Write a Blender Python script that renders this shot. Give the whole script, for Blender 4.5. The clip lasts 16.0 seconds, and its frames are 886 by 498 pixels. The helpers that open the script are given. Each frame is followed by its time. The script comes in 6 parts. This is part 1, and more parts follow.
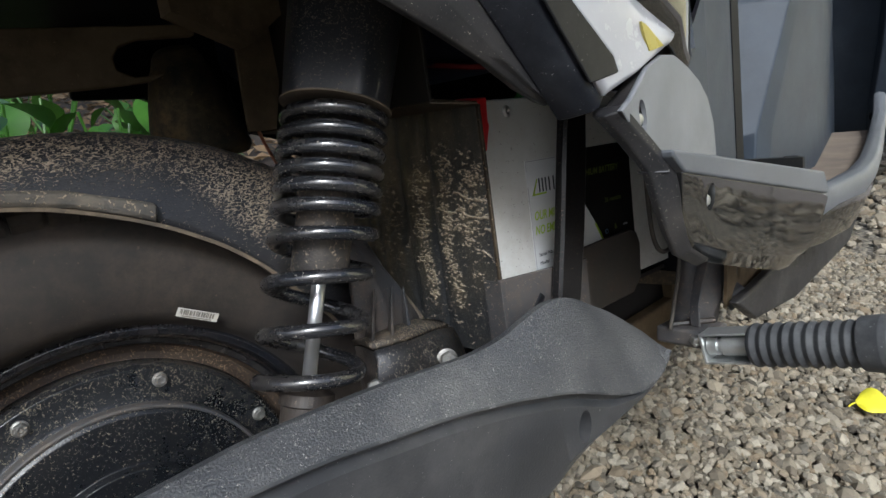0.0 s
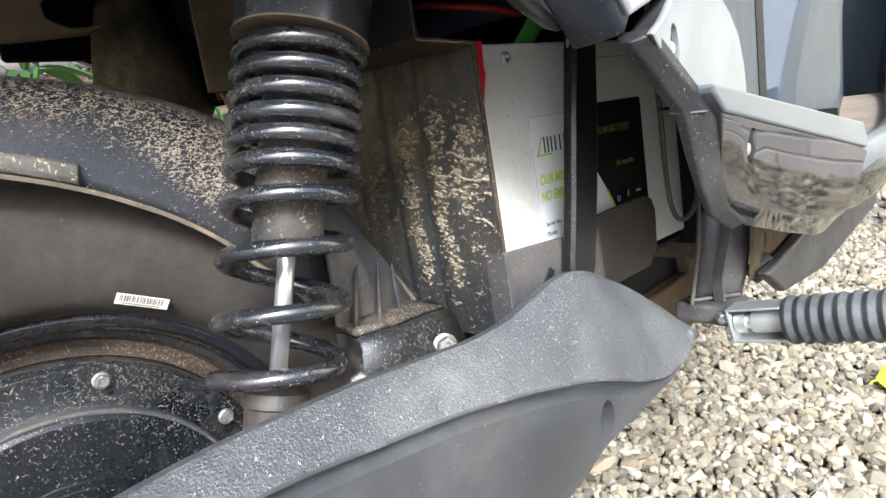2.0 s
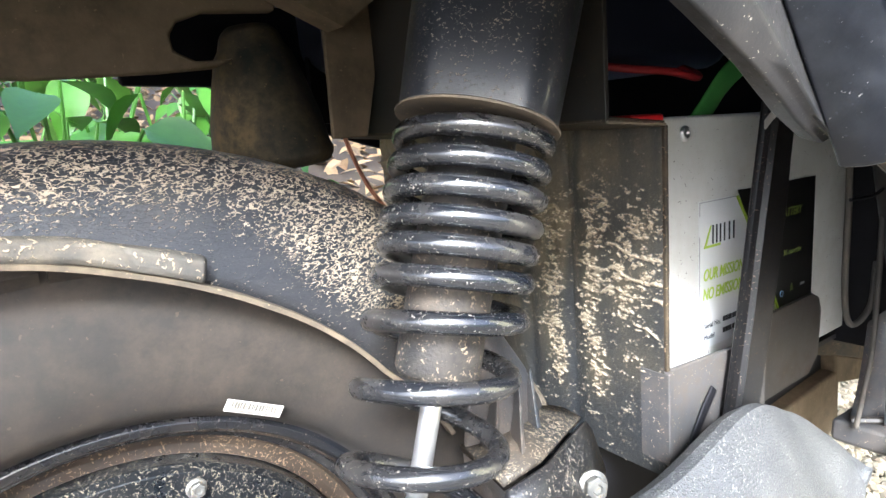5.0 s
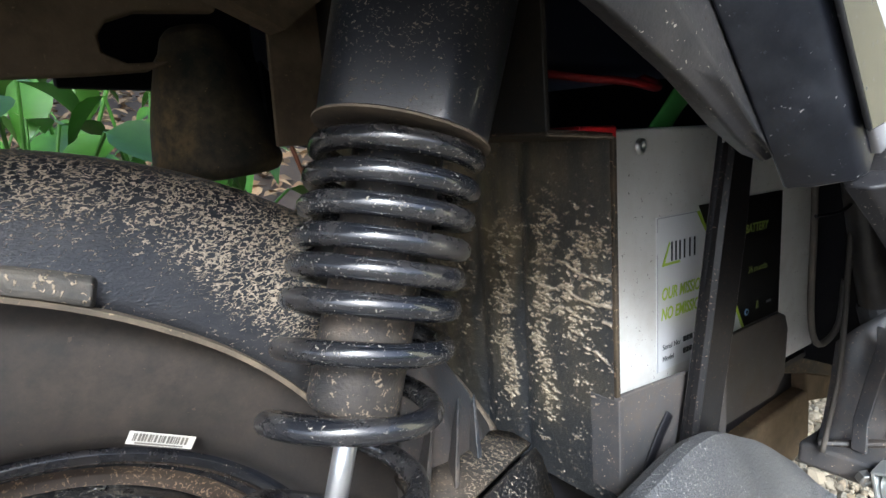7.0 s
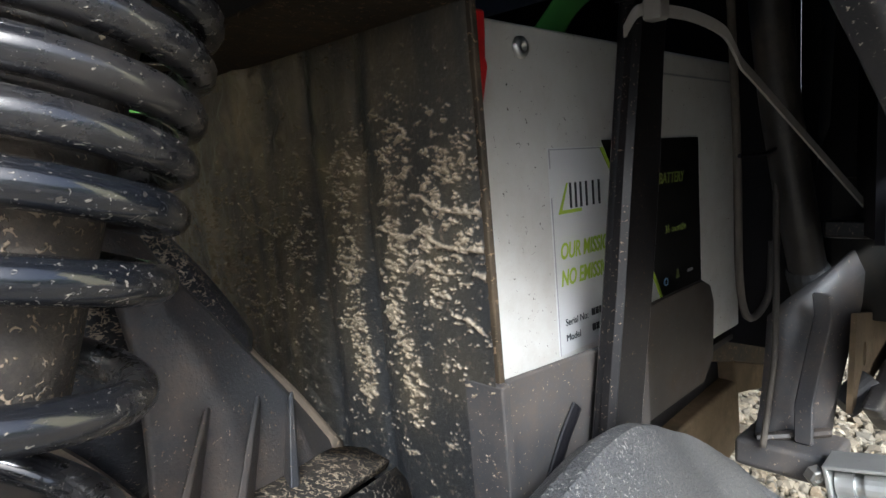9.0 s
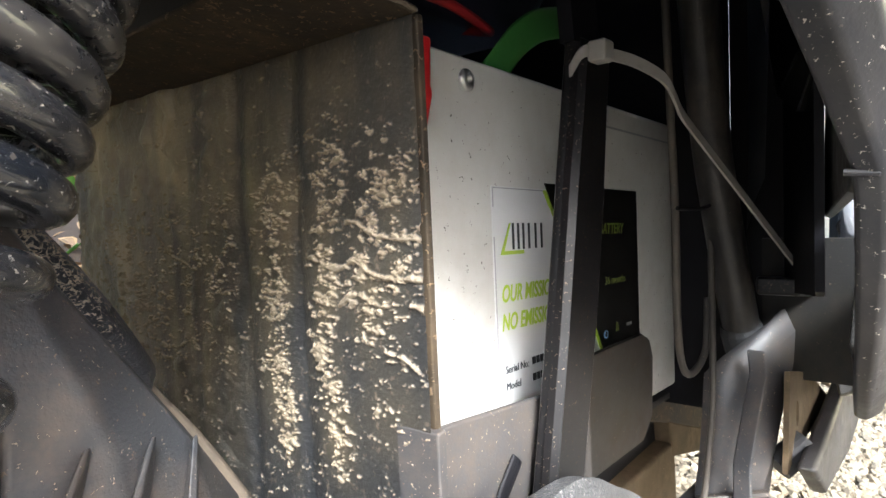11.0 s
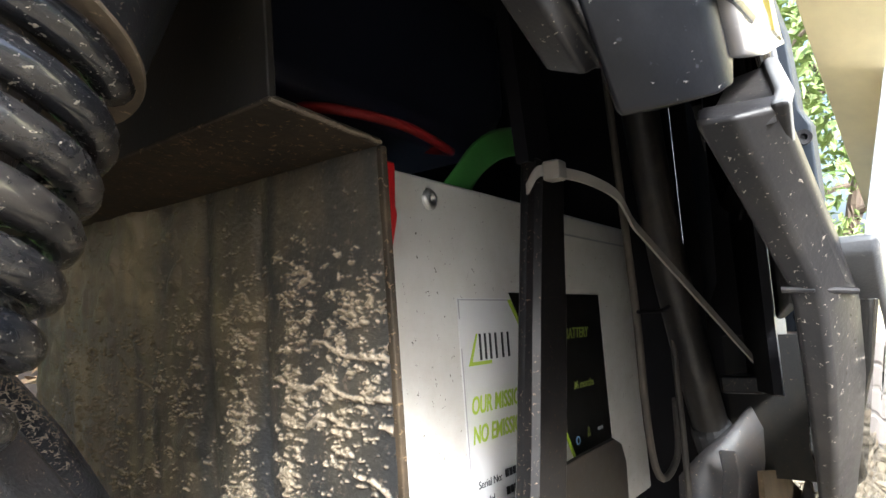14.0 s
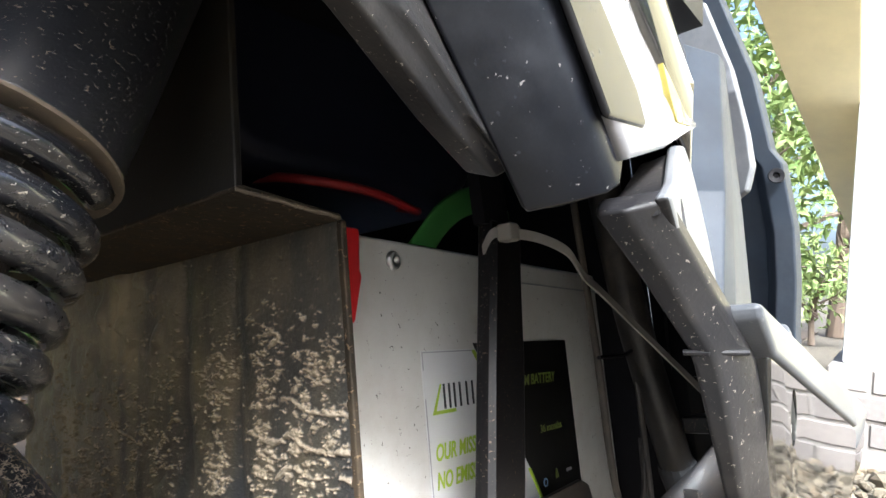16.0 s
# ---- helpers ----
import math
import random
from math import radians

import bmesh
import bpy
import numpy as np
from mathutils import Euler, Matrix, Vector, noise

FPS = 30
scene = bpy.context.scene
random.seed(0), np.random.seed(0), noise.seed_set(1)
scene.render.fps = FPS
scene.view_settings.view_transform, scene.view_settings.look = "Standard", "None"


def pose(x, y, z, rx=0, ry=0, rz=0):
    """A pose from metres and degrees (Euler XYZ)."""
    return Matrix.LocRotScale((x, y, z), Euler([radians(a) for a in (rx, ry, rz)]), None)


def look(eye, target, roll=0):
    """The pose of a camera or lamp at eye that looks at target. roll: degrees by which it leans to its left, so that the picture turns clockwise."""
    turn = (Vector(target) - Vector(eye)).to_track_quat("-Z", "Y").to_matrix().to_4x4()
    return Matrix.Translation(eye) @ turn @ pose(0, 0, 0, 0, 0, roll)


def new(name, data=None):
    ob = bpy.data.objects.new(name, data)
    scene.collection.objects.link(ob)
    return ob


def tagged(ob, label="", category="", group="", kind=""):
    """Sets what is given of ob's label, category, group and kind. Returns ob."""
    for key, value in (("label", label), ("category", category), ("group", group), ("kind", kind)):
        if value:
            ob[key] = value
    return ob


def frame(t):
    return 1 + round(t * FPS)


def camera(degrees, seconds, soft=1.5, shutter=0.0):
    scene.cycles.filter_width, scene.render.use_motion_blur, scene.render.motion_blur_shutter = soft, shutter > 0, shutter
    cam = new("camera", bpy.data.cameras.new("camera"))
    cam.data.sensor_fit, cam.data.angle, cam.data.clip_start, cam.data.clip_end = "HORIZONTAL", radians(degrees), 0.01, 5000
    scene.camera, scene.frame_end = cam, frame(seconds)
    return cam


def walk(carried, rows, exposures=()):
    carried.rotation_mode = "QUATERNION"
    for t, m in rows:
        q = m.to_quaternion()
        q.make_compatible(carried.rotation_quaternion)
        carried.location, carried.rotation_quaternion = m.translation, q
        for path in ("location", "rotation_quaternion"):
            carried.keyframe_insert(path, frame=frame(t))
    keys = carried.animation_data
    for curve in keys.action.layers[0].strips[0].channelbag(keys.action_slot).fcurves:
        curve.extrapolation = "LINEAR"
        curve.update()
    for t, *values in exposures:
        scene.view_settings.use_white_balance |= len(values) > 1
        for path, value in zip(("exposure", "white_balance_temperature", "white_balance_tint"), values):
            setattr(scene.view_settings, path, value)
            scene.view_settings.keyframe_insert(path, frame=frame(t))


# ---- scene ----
cam = camera(71.7, 16.0)
METRES, EYE, TILT, LEAN, TURN = 0.39, 0.56, -21.0, 0.0, -43.0
ROWS = [
    (0.0, 0.0, 0.0, 0.0, 0.0, 0.0, -0.0),
    (0.5, 0.0007, 0.0584, -0.0141, -0.53, -0.16, 0.42),
    (1.0, 0.015, 0.1049, -0.0286, -0.63, -0.38, 1.27),
    (1.5, 0.0044, 0.1179, -0.0323, -0.63, -0.76, 1.59),
    (2.0, -0.003, 0.1541, -0.031, -0.73, -1.0, 1.64),
    (2.5, -0.0141, 0.2076, -0.0315, -0.94, -1.12, 1.43),
    (3.0, -0.0355, 0.264, -0.0085, -1.15, -1.27, 0.96),
    (3.5, -0.0678, 0.285, 0.0237, -0.89, -1.35, 0.28),
    (4.0, -0.1113, 0.2808, 0.0575, 2.33, -1.27, -1.04),
    (6.5, -0.1095, 0.3192, 0.1073, 5.26, -0.61, -5.3),
    (7.0, -0.0729, 0.3426, 0.1089, 3.84, -0.26, -4.79),
    (7.5, -0.0165, 0.3843, 0.1264, 1.78, 0.75, -4.31),
    (8.0, -0.001, 0.4772, 0.0916, -1.54, 2.18, -2.99),
    (8.5, 0.0132, 0.5422, 0.0526, -2.51, 2.63, -2.2),
    (11.0, 0.0261, 0.6168, 0.002, -9.21, 9.6, -3.67),
    (11.5, 0.0277, 0.6108, 0.0094, -10.07, 13.41, -3.51),
    (12.0, 0.0256, 0.6073, 0.0129, -10.69, 16.31, -3.24),
    (12.5, 0.0213, 0.6041, 0.013, -10.97, 17.49, -2.74),
    (13.0, 0.0207, 0.6031, 0.0071, -11.27, 17.87, -2.25),
    (13.5, 0.0225, 0.6032, 0.0094, -11.54, 18.28, -1.78),
    (14.0, 0.024, 0.6003, 0.0149, -11.68, 18.77, -1.36),
    (14.5, 0.0179, 0.5811, 0.0234, -11.72, 20.26, -0.99),
    (15.0, 0.0068, 0.56, 0.0337, -11.76, 22.24, -0.74),
    (15.5, 0.0219, 0.5585, 0.0268, -11.79, 22.93, -0.54),
    (16.0, 0.0472, 0.5361, 0.0229, -11.77, 21.88, -0.42),
]
EXPOSURES = [(0, 0.78, 5600, 4.5), (1, 1.43, 5600, 4.5), (2, 2.33, 5600, 4.5), (3, 2.48, 5600, 4.5), (3.5, 2.83, 5600, 4.5), (4.2, 3.38, 5600, 4.5), (6.3, 2.38, 5450, 4.5), (7, 1.93, 5450, 4.5), (8.5, 1.58, 5550, 4.5), (11, 2.88, 5850, 5.5), (11.5, 2.93, 5900, 5.5), (12, 2.41, 5950, 5.5), (12.5, 1.96, 6000, 5.5), (13.5, 2.06, 6000, 5.5), (14, 2.71, 5900, 5.5), (14.5, 2.86, 5850, 5.5), (15, 2.76, 5800, 5.5), (15.5, 2.21, 5750, 5.5), (16, 2.51, 5750, 5.5)]
walk(cam, [(t, pose(0, 0, EYE, TILT, LEAN, TURN) @ pose(METRES * x, METRES * y, METRES * z, 90 + pitch, roll, yaw)) for t, x, y, z, yaw, pitch, roll in ROWS], EXPOSURES)


# ---- world, sun, exposure ----
SUN_AZ, SUN_EL = -134.0, 47.0      # where the sun stands: degrees from +X towards +Y, and height
world = bpy.data.worlds.new("sky")
scene.world = world
world.use_nodes = True
wn = world.node_tree.nodes
sky = wn.new("ShaderNodeTexSky")
sky.sky_type, sky.sun_disc = "NISHITA", False
sky.air_density, sky.dust_density, sky.ozone_density = 0.7, 7.0, 0.6
sky.sun_elevation, sky.sun_rotation = radians(SUN_EL), radians(90 - SUN_AZ)
wn["Background"].inputs["Strength"].default_value = 0.12
world.node_tree.links.new(sky.outputs[0], wn["Background"].inputs["Color"])
sun = new("sun", bpy.data.lights.new("sun", "SUN"))
sun.data.energy, sun.data.angle, sun.data.color = 2.3, radians(16), (1.0, 0.985, 0.96)
sun.matrix_world = look((math.cos(radians(SUN_AZ)) * 5, math.sin(radians(SUN_AZ)) * 5, 5 * math.tan(radians(SUN_EL))), (0, 0, 0))

# ---- helpers of this scene ----
LEANING = pose(0, 0.33, 0, -12, 0, 0)          # the scooter's own frame: x ahead, y left, z up, leaning on its side stand


BASES = {}


def thing(name, label, category, base=(0, 0, 0), leaning=True, group="", kind=""):
    ob = new(name)
    ob.empty_display_size = 0.02
    ob.matrix_world = (LEANING if leaning else Matrix()) @ Matrix.Translation(base)
    BASES[ob.name] = Vector(base)
    return tagged(ob, label, category, group, kind)


def base_of(ob):
    while ob.parent:
        ob = ob.parent
    return BASES[ob.name]


def part(name, shape, material, parent, label="", smooth=False):
    """One mesh under a thing or a part; the shape is given in the thing's frame before its base is taken off."""
    if isinstance(shape, bmesh.types.BMesh):
        me = bpy.data.meshes.new(name)
        bmesh.ops.recalc_face_normals(shape, faces=shape.faces[:])
        shape.to_mesh(me)
        shape.free()
    else:
        me = shape
    me.transform(Matrix.Translation(-base_of(parent)))
    if smooth:
        me.shade_smooth()
    me.materials.append(material)
    ob = new(name, me)
    ob.parent = parent
    if label:
        ob["label"] = label
    return ob


def soften(ob, width=0.0015, segments=2, angle=35):
    mod = ob.modifiers.new("rounded", "BEVEL")
    mod.width, mod.segments, mod.limit_method, mod.angle_limit = width, segments, "ANGLE", radians(angle)
    ob.data.shade_smooth()
    mod.harden_normals = True
    return ob


def thicken(ob, t, offset=-1.0):
    mod = ob.modifiers.new("thick", "SOLIDIFY")
    mod.thickness, mod.offset = t, offset
    return ob


def prism(outline, y0, y1, shear=None):
    """An outline in x and z, drawn from y0 to y1. shear(x, z) shifts y."""
    bm = bmesh.new()
    rows = []
    for y in (y0, y1):
        rows.append([bm.verts.new((x, y + (shear(x, z) if shear else 0), z)) for x, z in outline])
    n = len(outline)
    bm.faces.new(rows[0])
    bm.faces.new(rows[1][::-1])
    for i in range(n):
        bm.faces.new((rows[0][i], rows[1][i], rows[1][(i + 1) % n], rows[0][(i + 1) % n]))
    return bm


def block(x0, x1, y0, y1, z0, z1):
    return prism([(x0, z0), (x1, z0), (x1, z1), (x0, z1)], y0, y1)


def loft(sections, close_u=False, caps=False):
    """Skin over rows of points of equal count."""
    bm = bmesh.new()
    g = [[bm.verts.new(p) for p in row] for row in sections]
    m = len(g[0])
    for a, b in zip(g, g[1:]):
        for j in range(m if close_u else m - 1):
            bm.faces.new((a[j], a[(j + 1) % m], b[(j + 1) % m], b[j]))
    if caps:
        bm.faces.new(g[0][::-1])
        bm.faces.new(g[-1])
    return bm


def lathe(profile, centre, seg=96, a0=0.0, a1=360.0):
    """A profile of (radius, y) turned round an axle that runs along y through centre (x, z)."""
    whole = abs(a1 - a0) >= 359.9
    rows = []
    for k in range(seg + (0 if whole else 1)):
        a = radians(a0 + (a1 - a0) * k / seg)
        rows.append([(centre[0] + r * math.cos(a), y, centre[1] + r * math.sin(a)) for r, y in profile])
    if whole:
        rows.append(rows[0])
    bm = loft(rows)
    bmesh.ops.remove_doubles(bm, verts=bm.verts[:], dist=1e-6)
    return bm


def smooth_line(points, n=8):
    """A rounded line through points (Catmull-Rom)."""
    P = [Vector(p) for p in points]
    P = [P[0] * 2 - P[1]] + P + [P[-1] * 2 - P[-2]]
    out = []
    for i in range(1, len(P) - 2):
        for k in range(n):
            t = k / n
            a, b, c, d = P[i - 1:i + 3]
            out.append(0.5 * ((2 * b) + (c - a) * t + (2 * a - 5 * b + 4 * c - d) * t * t + (3 * b - a - 3 * c + d) * t ** 3))
    return out + [P[-2]]


def tube(points, radius, seg=10, flat=1.0, up=(0, 0, 1)):
    """A rod along points. radius: a number or a function of 0..1; flat squeezes it across up."""
    pts = [Vector(p) for p in points]
    rows = []
    up = Vector(up)
    for i, p in enumerate(pts):
        d = (pts[min(i + 1, len(pts) - 1)] - pts[max(i - 1, 0)]).normalized()
        s = d.cross(up)
        s = s.normalized() if s.length > 1e-4 else d.orthogonal().normalized()
        u = s.cross(d)
        r = radius(i / (len(pts) - 1)) if callable(radius) else radius
        rows.append([p + s * r * math.cos(2 * math.pi * k / seg) + u * r * flat * math.sin(2 * math.pi * k / seg) for k in range(seg)])
    return loft(rows, close_u=True, caps=True)


def along(a, b, profile, seg=40, shape=None):
    """A profile of (distance from a, radius) turned round the line from a to b. shape(angle) scales the radius."""
    a, b = Vector(a), Vector(b)
    d = (b - a).normalized()
    s = d.cross(Vector((0, 1, 0))).normalized()
    u = s.cross(d)
    rows = []
    for h, r in profile:
        rows.append([a + d * h + (s * math.cos(w) + u * math.sin(w)) * r * (shape(w) if shape else 1) for w in (2 * math.pi * k / seg for k in range(seg))])
    return loft(rows, close_u=True, caps=True)


def cut(ob, hole):
    """Takes the solid hole (a bmesh in the thing's frame) out of a part."""
    me = bpy.data.meshes.new("hole")
    bmesh.ops.recalc_face_normals(hole, faces=hole.faces[:])
    hole.to_mesh(me)
    hole.free()
    me.transform(Matrix.Translation(-base_of(ob)))
    knife = new("hole", me)
    knife.parent = ob.parent
    mod = ob.modifiers.new("hole", "BOOLEAN")
    mod.object, mod.operation, mod.solver = knife, "DIFFERENCE", "EXACT"
    bpy.context.view_layer.update()
    done = bpy.data.meshes.new_from_object(ob.evaluated_get(bpy.context.evaluated_depsgraph_get()))
    ob.modifiers.clear()
    ob.data = done
    bpy.data.objects.remove(knife)
    return ob


def oval(x, y, z, across, tall, deep, lean=0.0, seg=28):
    """An upright oval peg that sticks through a side facing -y."""
    c, s_ = math.cos(radians(lean)), math.sin(radians(lean))
    ring = [(across / 2 * math.cos(w), tall / 2 * math.sin(w)) for w in (2 * math.pi * k / seg for k in range(seg))]
    return prism([(x + a * c + b * s_, z - a * s_ + b * c) for a, b in ring], y - 0.02, y + deep)


def hexbolt(name, parent, at, normal, across, head, mat, flange=0.0, label=""):
    at, n = Vector(at), Vector(normal).normalized()
    s = n.orthogonal().normalized()
    u = n.cross(s)
    rows = []
    if flange:
        for h, r in ((0, flange), (head * 0.2, flange), (head * 0.35, across * 0.56)):
            rows.append([at + n * h + (s * math.cos(w) + u * math.sin(w)) * r for w in (math.pi * k / 12 for k in range(24))])
    f = [1 / max(abs(math.cos((math.pi * k / 12 + math.pi / 6) % (math.pi / 3) - math.pi / 6)), 0.5) for k in range(24)]
    for h, r in ((head * 0.3, 0.5), (head * 0.9, 0.5), (head, 0.44), (head, 0.25), (head * 0.85, 0.2)):
        rows.append([at + n * h + (s * math.cos(math.pi * k / 12) + u * math.sin(math.pi * k / 12)) * across * r * f[k] for k in range(24)])
    return part(name, loft(rows, close_u=True, caps=True), mat, parent, label)


def lettering(name, text, size, x, z, y, material, parent, slant=0.0, bold=0.0, tilt=0.0, label="", width=1.0):
    """Flat letters on a side that faces -y."""
    cu = bpy.data.curves.new(name, "FONT")
    cu.body, cu.size, cu.shear, cu.offset, cu.extrude = text, size, slant, bold, 0.00008
    narrow = Matrix.Diagonal((width, 1, 1, 1))
    tmp = new(name, cu)
    bpy.context.view_layer.update()
    me = bpy.data.meshes.new_from_object(tmp.evaluated_get(bpy.context.evaluated_depsgraph_get()))
    bpy.data.objects.remove(tmp)
    me.transform(pose(x, y, z) @ Matrix.Rotation(radians(tilt), 4, "Y") @ pose(0, 0, 0, 90, 0, 0) @ narrow)
    return part(name, me, material, parent, label)


# ---- materials ----
def shader(name):
    m = bpy.data.materials.new(name)
    m.use_nodes = True
    nt = m.node_tree
    return m, nt.nodes, nt.links, nt.nodes["Principled BSDF"]


def noise_node(N, L, coord, scale, detail=6, rough=0.6, distort=0.0):
    n = N.new("ShaderNodeTexNoise")
    n.inputs["Scale"].default_value, n.inputs["Detail"].default_value = scale, detail
    n.inputs["Roughness"].default_value, n.inputs["Distortion"].default_value = rough, distort
    L.new(coord, n.inputs["Vector"])
    return n.outputs["Fac"]


def ramp(N, L, fac, lo, hi):
    r = N.new("ShaderNodeMapRange")
    r.inputs["From Min"].default_value, r.inputs["From Max"].default_value = lo, hi
    L.new(fac, r.inputs["Value"])
    return r.outputs["Result"]


def blend(N, L, fac, a, b):
    m = N.new("ShaderNodeMix")
    m.data_type = "RGBA"
    for sock, v in ((m.inputs["Factor"], fac), (m.inputs["A"], a), (m.inputs["B"], b)):
        if isinstance(v, bpy.types.NodeSocket):
            L.new(v, sock)
        else:
            sock.default_value = (*v, 1) if isinstance(v, tuple) and len(v) == 3 else v
    return m.outputs["Result"]


def calc(N, L, op, a, b):
    m = N.new("ShaderNodeMath")
    m.operation = op
    for sock, v in zip(m.inputs, (a, b)):
        if isinstance(v, bpy.types.NodeSocket):
            L.new(v, sock)
        else:
            sock.default_value = v
    return m.outputs[0]


DUST = (0.30, 0.235, 0.165)
MUD = (0.36, 0.285, 0.20)


def worn(name, base, rough=0.5, metal=0.0, dust=0.3, flecks=0.0, fleck_scale=160.0, grain=900.0, bump=0.15, dust_colour=DUST, coat=0.0, tint=0.12, stretch=(1, 1, 1), specular=0.28, grainy=0.35, where_attribute="", fleck_colour=MUD):
    """A used surface: base colour in two tones, a film of dust in patches, dried flecks of mud and a fine grain."""
    m, N, L, P = shader(name)
    geo = N.new("ShaderNodeTexCoord")
    mp = N.new("ShaderNodeMapping")
    mp.inputs["Scale"].default_value = stretch
    L.new(geo.outputs["Object"], mp.inputs["Vector"])
    co = mp.outputs["Vector"]
    tone = ramp(N, L, noise_node(N, L, co, 22, 5), 0.35, 0.7)
    dark = tuple(c * (1 - tint * 1.5) for c in base)
    col = blend(N, L, tone, dark, tuple(min(1, c * (1 + tint)) for c in base))
    mottle = calc(N, L, "ADD", calc(N, L, "MULTIPLY", ramp(N, L, noise_node(N, L, co, 110, 7, 0.7), 0.36, 0.62), 0.75), 0.25)
    film = calc(N, L, "MULTIPLY", ramp(N, L, noise_node(N, L, co, 14, 8, 0.65), 0.38, 0.68), mottle)
    film = calc(N, L, "MULTIPLY", film, dust)
    speck = calc(N, L, "MULTIPLY", ramp(N, L, noise_node(N, L, co, 420, 3, 0.6), 0.66, 0.71), min(1.0, dust * 1.2))
    film = calc(N, L, "MAXIMUM", film, speck)
    relief = calc(N, L, "MULTIPLY", noise_node(N, L, co, grain, 2), grainy)
    rough_socket = blend(N, L, film, (rough,) * 3, (0.9,) * 3)
    col = blend(N, L, film, col, dust_colour)
    if flecks:
        where = ramp(N, L, noise_node(N, L, co, 16, 4), 0.30, 0.70)
        if where_attribute:
            wa = N.new("ShaderNodeAttribute")
            wa.attribute_name = where_attribute
            where = calc(N, L, "MULTIPLY", calc(N, L, "ADD", calc(N, L, "MULTIPLY", where, 0.5), 0.5), wa.outputs["Fac"])
        density = min(1.0, flecks) ** 0.6
        clot = noise_node(N, L, co, fleck_scale * 0.42, 5, 0.72, 0.9)
        clot = calc(N, L, "ADD", clot, calc(N, L, "MULTIPLY", where, 0.20 * density))
        clot = ramp(N, L, clot, 0.735, 0.755)
        n1 = noise_node(N, L, co, fleck_scale * 0.8, 2, 0.5, 0.6)
        worm = ramp(N, L, calc(N, L, "ABSOLUTE", calc(N, L, "SUBTRACT", n1, 0.5), 0.0), 0.055, 0.035)
        n2 = calc(N, L, "ADD", noise_node(N, L, co, fleck_scale * 0.8, 3, 0.6), calc(N, L, "MULTIPLY", where, 0.22 * flecks))
        least = 0.60 + 0.08 * max(0.0, 1 - flecks / 0.3)
        fl = calc(N, L, "MAXIMUM", clot, calc(N, L, "MULTIPLY", worm, ramp(N, L, n2, least, least + 0.03)))
        mud = blend(N, L, noise_node(N, L, co, 240, 4), tuple(c * 0.7 for c in fleck_colour), tuple(min(1, c * 1.25) for c in fleck_colour))
        col = blend(N, L, fl, col, mud)
        rough_socket = blend(N, L, fl, rough_socket, (0.95,) * 3)
        relief = calc(N, L, "ADD", relief, fl)
    L.new(col, P.inputs["Base Color"])
    L.new(rough_socket, P.inputs["Roughness"])
    P.inputs["Metallic"].default_value, P.inputs["Coat Weight"].default_value = metal, coat
    P.inputs["Specular IOR Level"].default_value = specular
    b = N.new("ShaderNodeBump")
    b.inputs["Strength"].default_value, b.inputs["Distance"].default_value = bump, 0.0012
    L.new(relief, b.inputs["Height"])
    L.new(b.outputs["Normal"], P.inputs["Normal"])
    return m


M_COVER = worn("grey_black_plastic", (0.029, 0.030, 0.033), 0.38, specular=0.5, dust=0.45, flecks=0.08, fleck_scale=500, grain=700, bump=0.4, dust_colour=(0.10, 0.095, 0.09), fleck_colour=(0.3, 0.29, 0.27))
# Grained top band; its lighter base also paints in the sky's sheen.
M_COVER_TOP = worn("grained_black_plastic", (0.048, 0.049, 0.053), 0.40, specular=0.5, dust=0.72, flecks=0.30, fleck_scale=700, grain=800, bump=0.95, grainy=0.95, dust_colour=(0.150, 0.146, 0.138), fleck_colour=(0.36, 0.35, 0.33))
M_FENDER = worn("muddy_black_plastic", (0.022, 0.023, 0.027), 0.36, specular=0.5, dust=0.30, flecks=1.3, where_attribute="mud", fleck_scale=640, bump=0.9, stretch=(0.7, 0.7, 1.4), dust_colour=(0.12, 0.10, 0.08), fleck_colour=(0.36, 0.295, 0.215))
M_FENDER_EDGE = worn("dusty_fender_edge", (0.075, 0.062, 0.048), 0.6, dust=0.9, dust_colour=(0.27, 0.205, 0.135))
M_CLIP = worn("mud_smeared_plastic", (0.050, 0.048, 0.046), 0.5, dust=0.9, flecks=0.5, fleck_scale=300, bump=0.6, dust_colour=(0.20, 0.165, 0.12), fleck_colour=(0.30, 0.24, 0.17))
M_TYRE = worn("dusty_rubber", (0.018, 0.016, 0.015), 0.7, dust=0.75, dust_colour=(0.060, 0.045, 0.033), grain=500, bump=0.3)
M_RIM = worn("black_rim_paint", (0.008, 0.009, 0.012), 0.20, dust=0.30, flecks=0.10, fleck_scale=700, dust_colour=(0.060, 0.045, 0.032), specular=0.6, coat=0.5)
M_RIMDIRT = worn("rusty_dirt_on_rim", (0.022, 0.016, 0.012), 0.55, dust=0.95, flecks=0.45, fleck_scale=500, dust_colour=(0.058, 0.038, 0.023), fleck_colour=(0.16, 0.11, 0.07))
M_HUB = worn("black_hub_paint", (0.006, 0.007, 0.009), 0.26, dust=0.16, flecks=0.42, where_attribute="mud", fleck_scale=600, bump=0.7, coat=0.3, specular=0.5, dust_colour=(0.05, 0.042, 0.034), fleck_colour=(0.17, 0.145, 0.105))
M_BOLT = worn("dull_bolt_steel", (0.28, 0.275, 0.26), 0.40, metal=0.85, dust=0.95, bump=0.4, flecks=0.35, fleck_scale=700, dust_colour=(0.10, 0.08, 0.06))
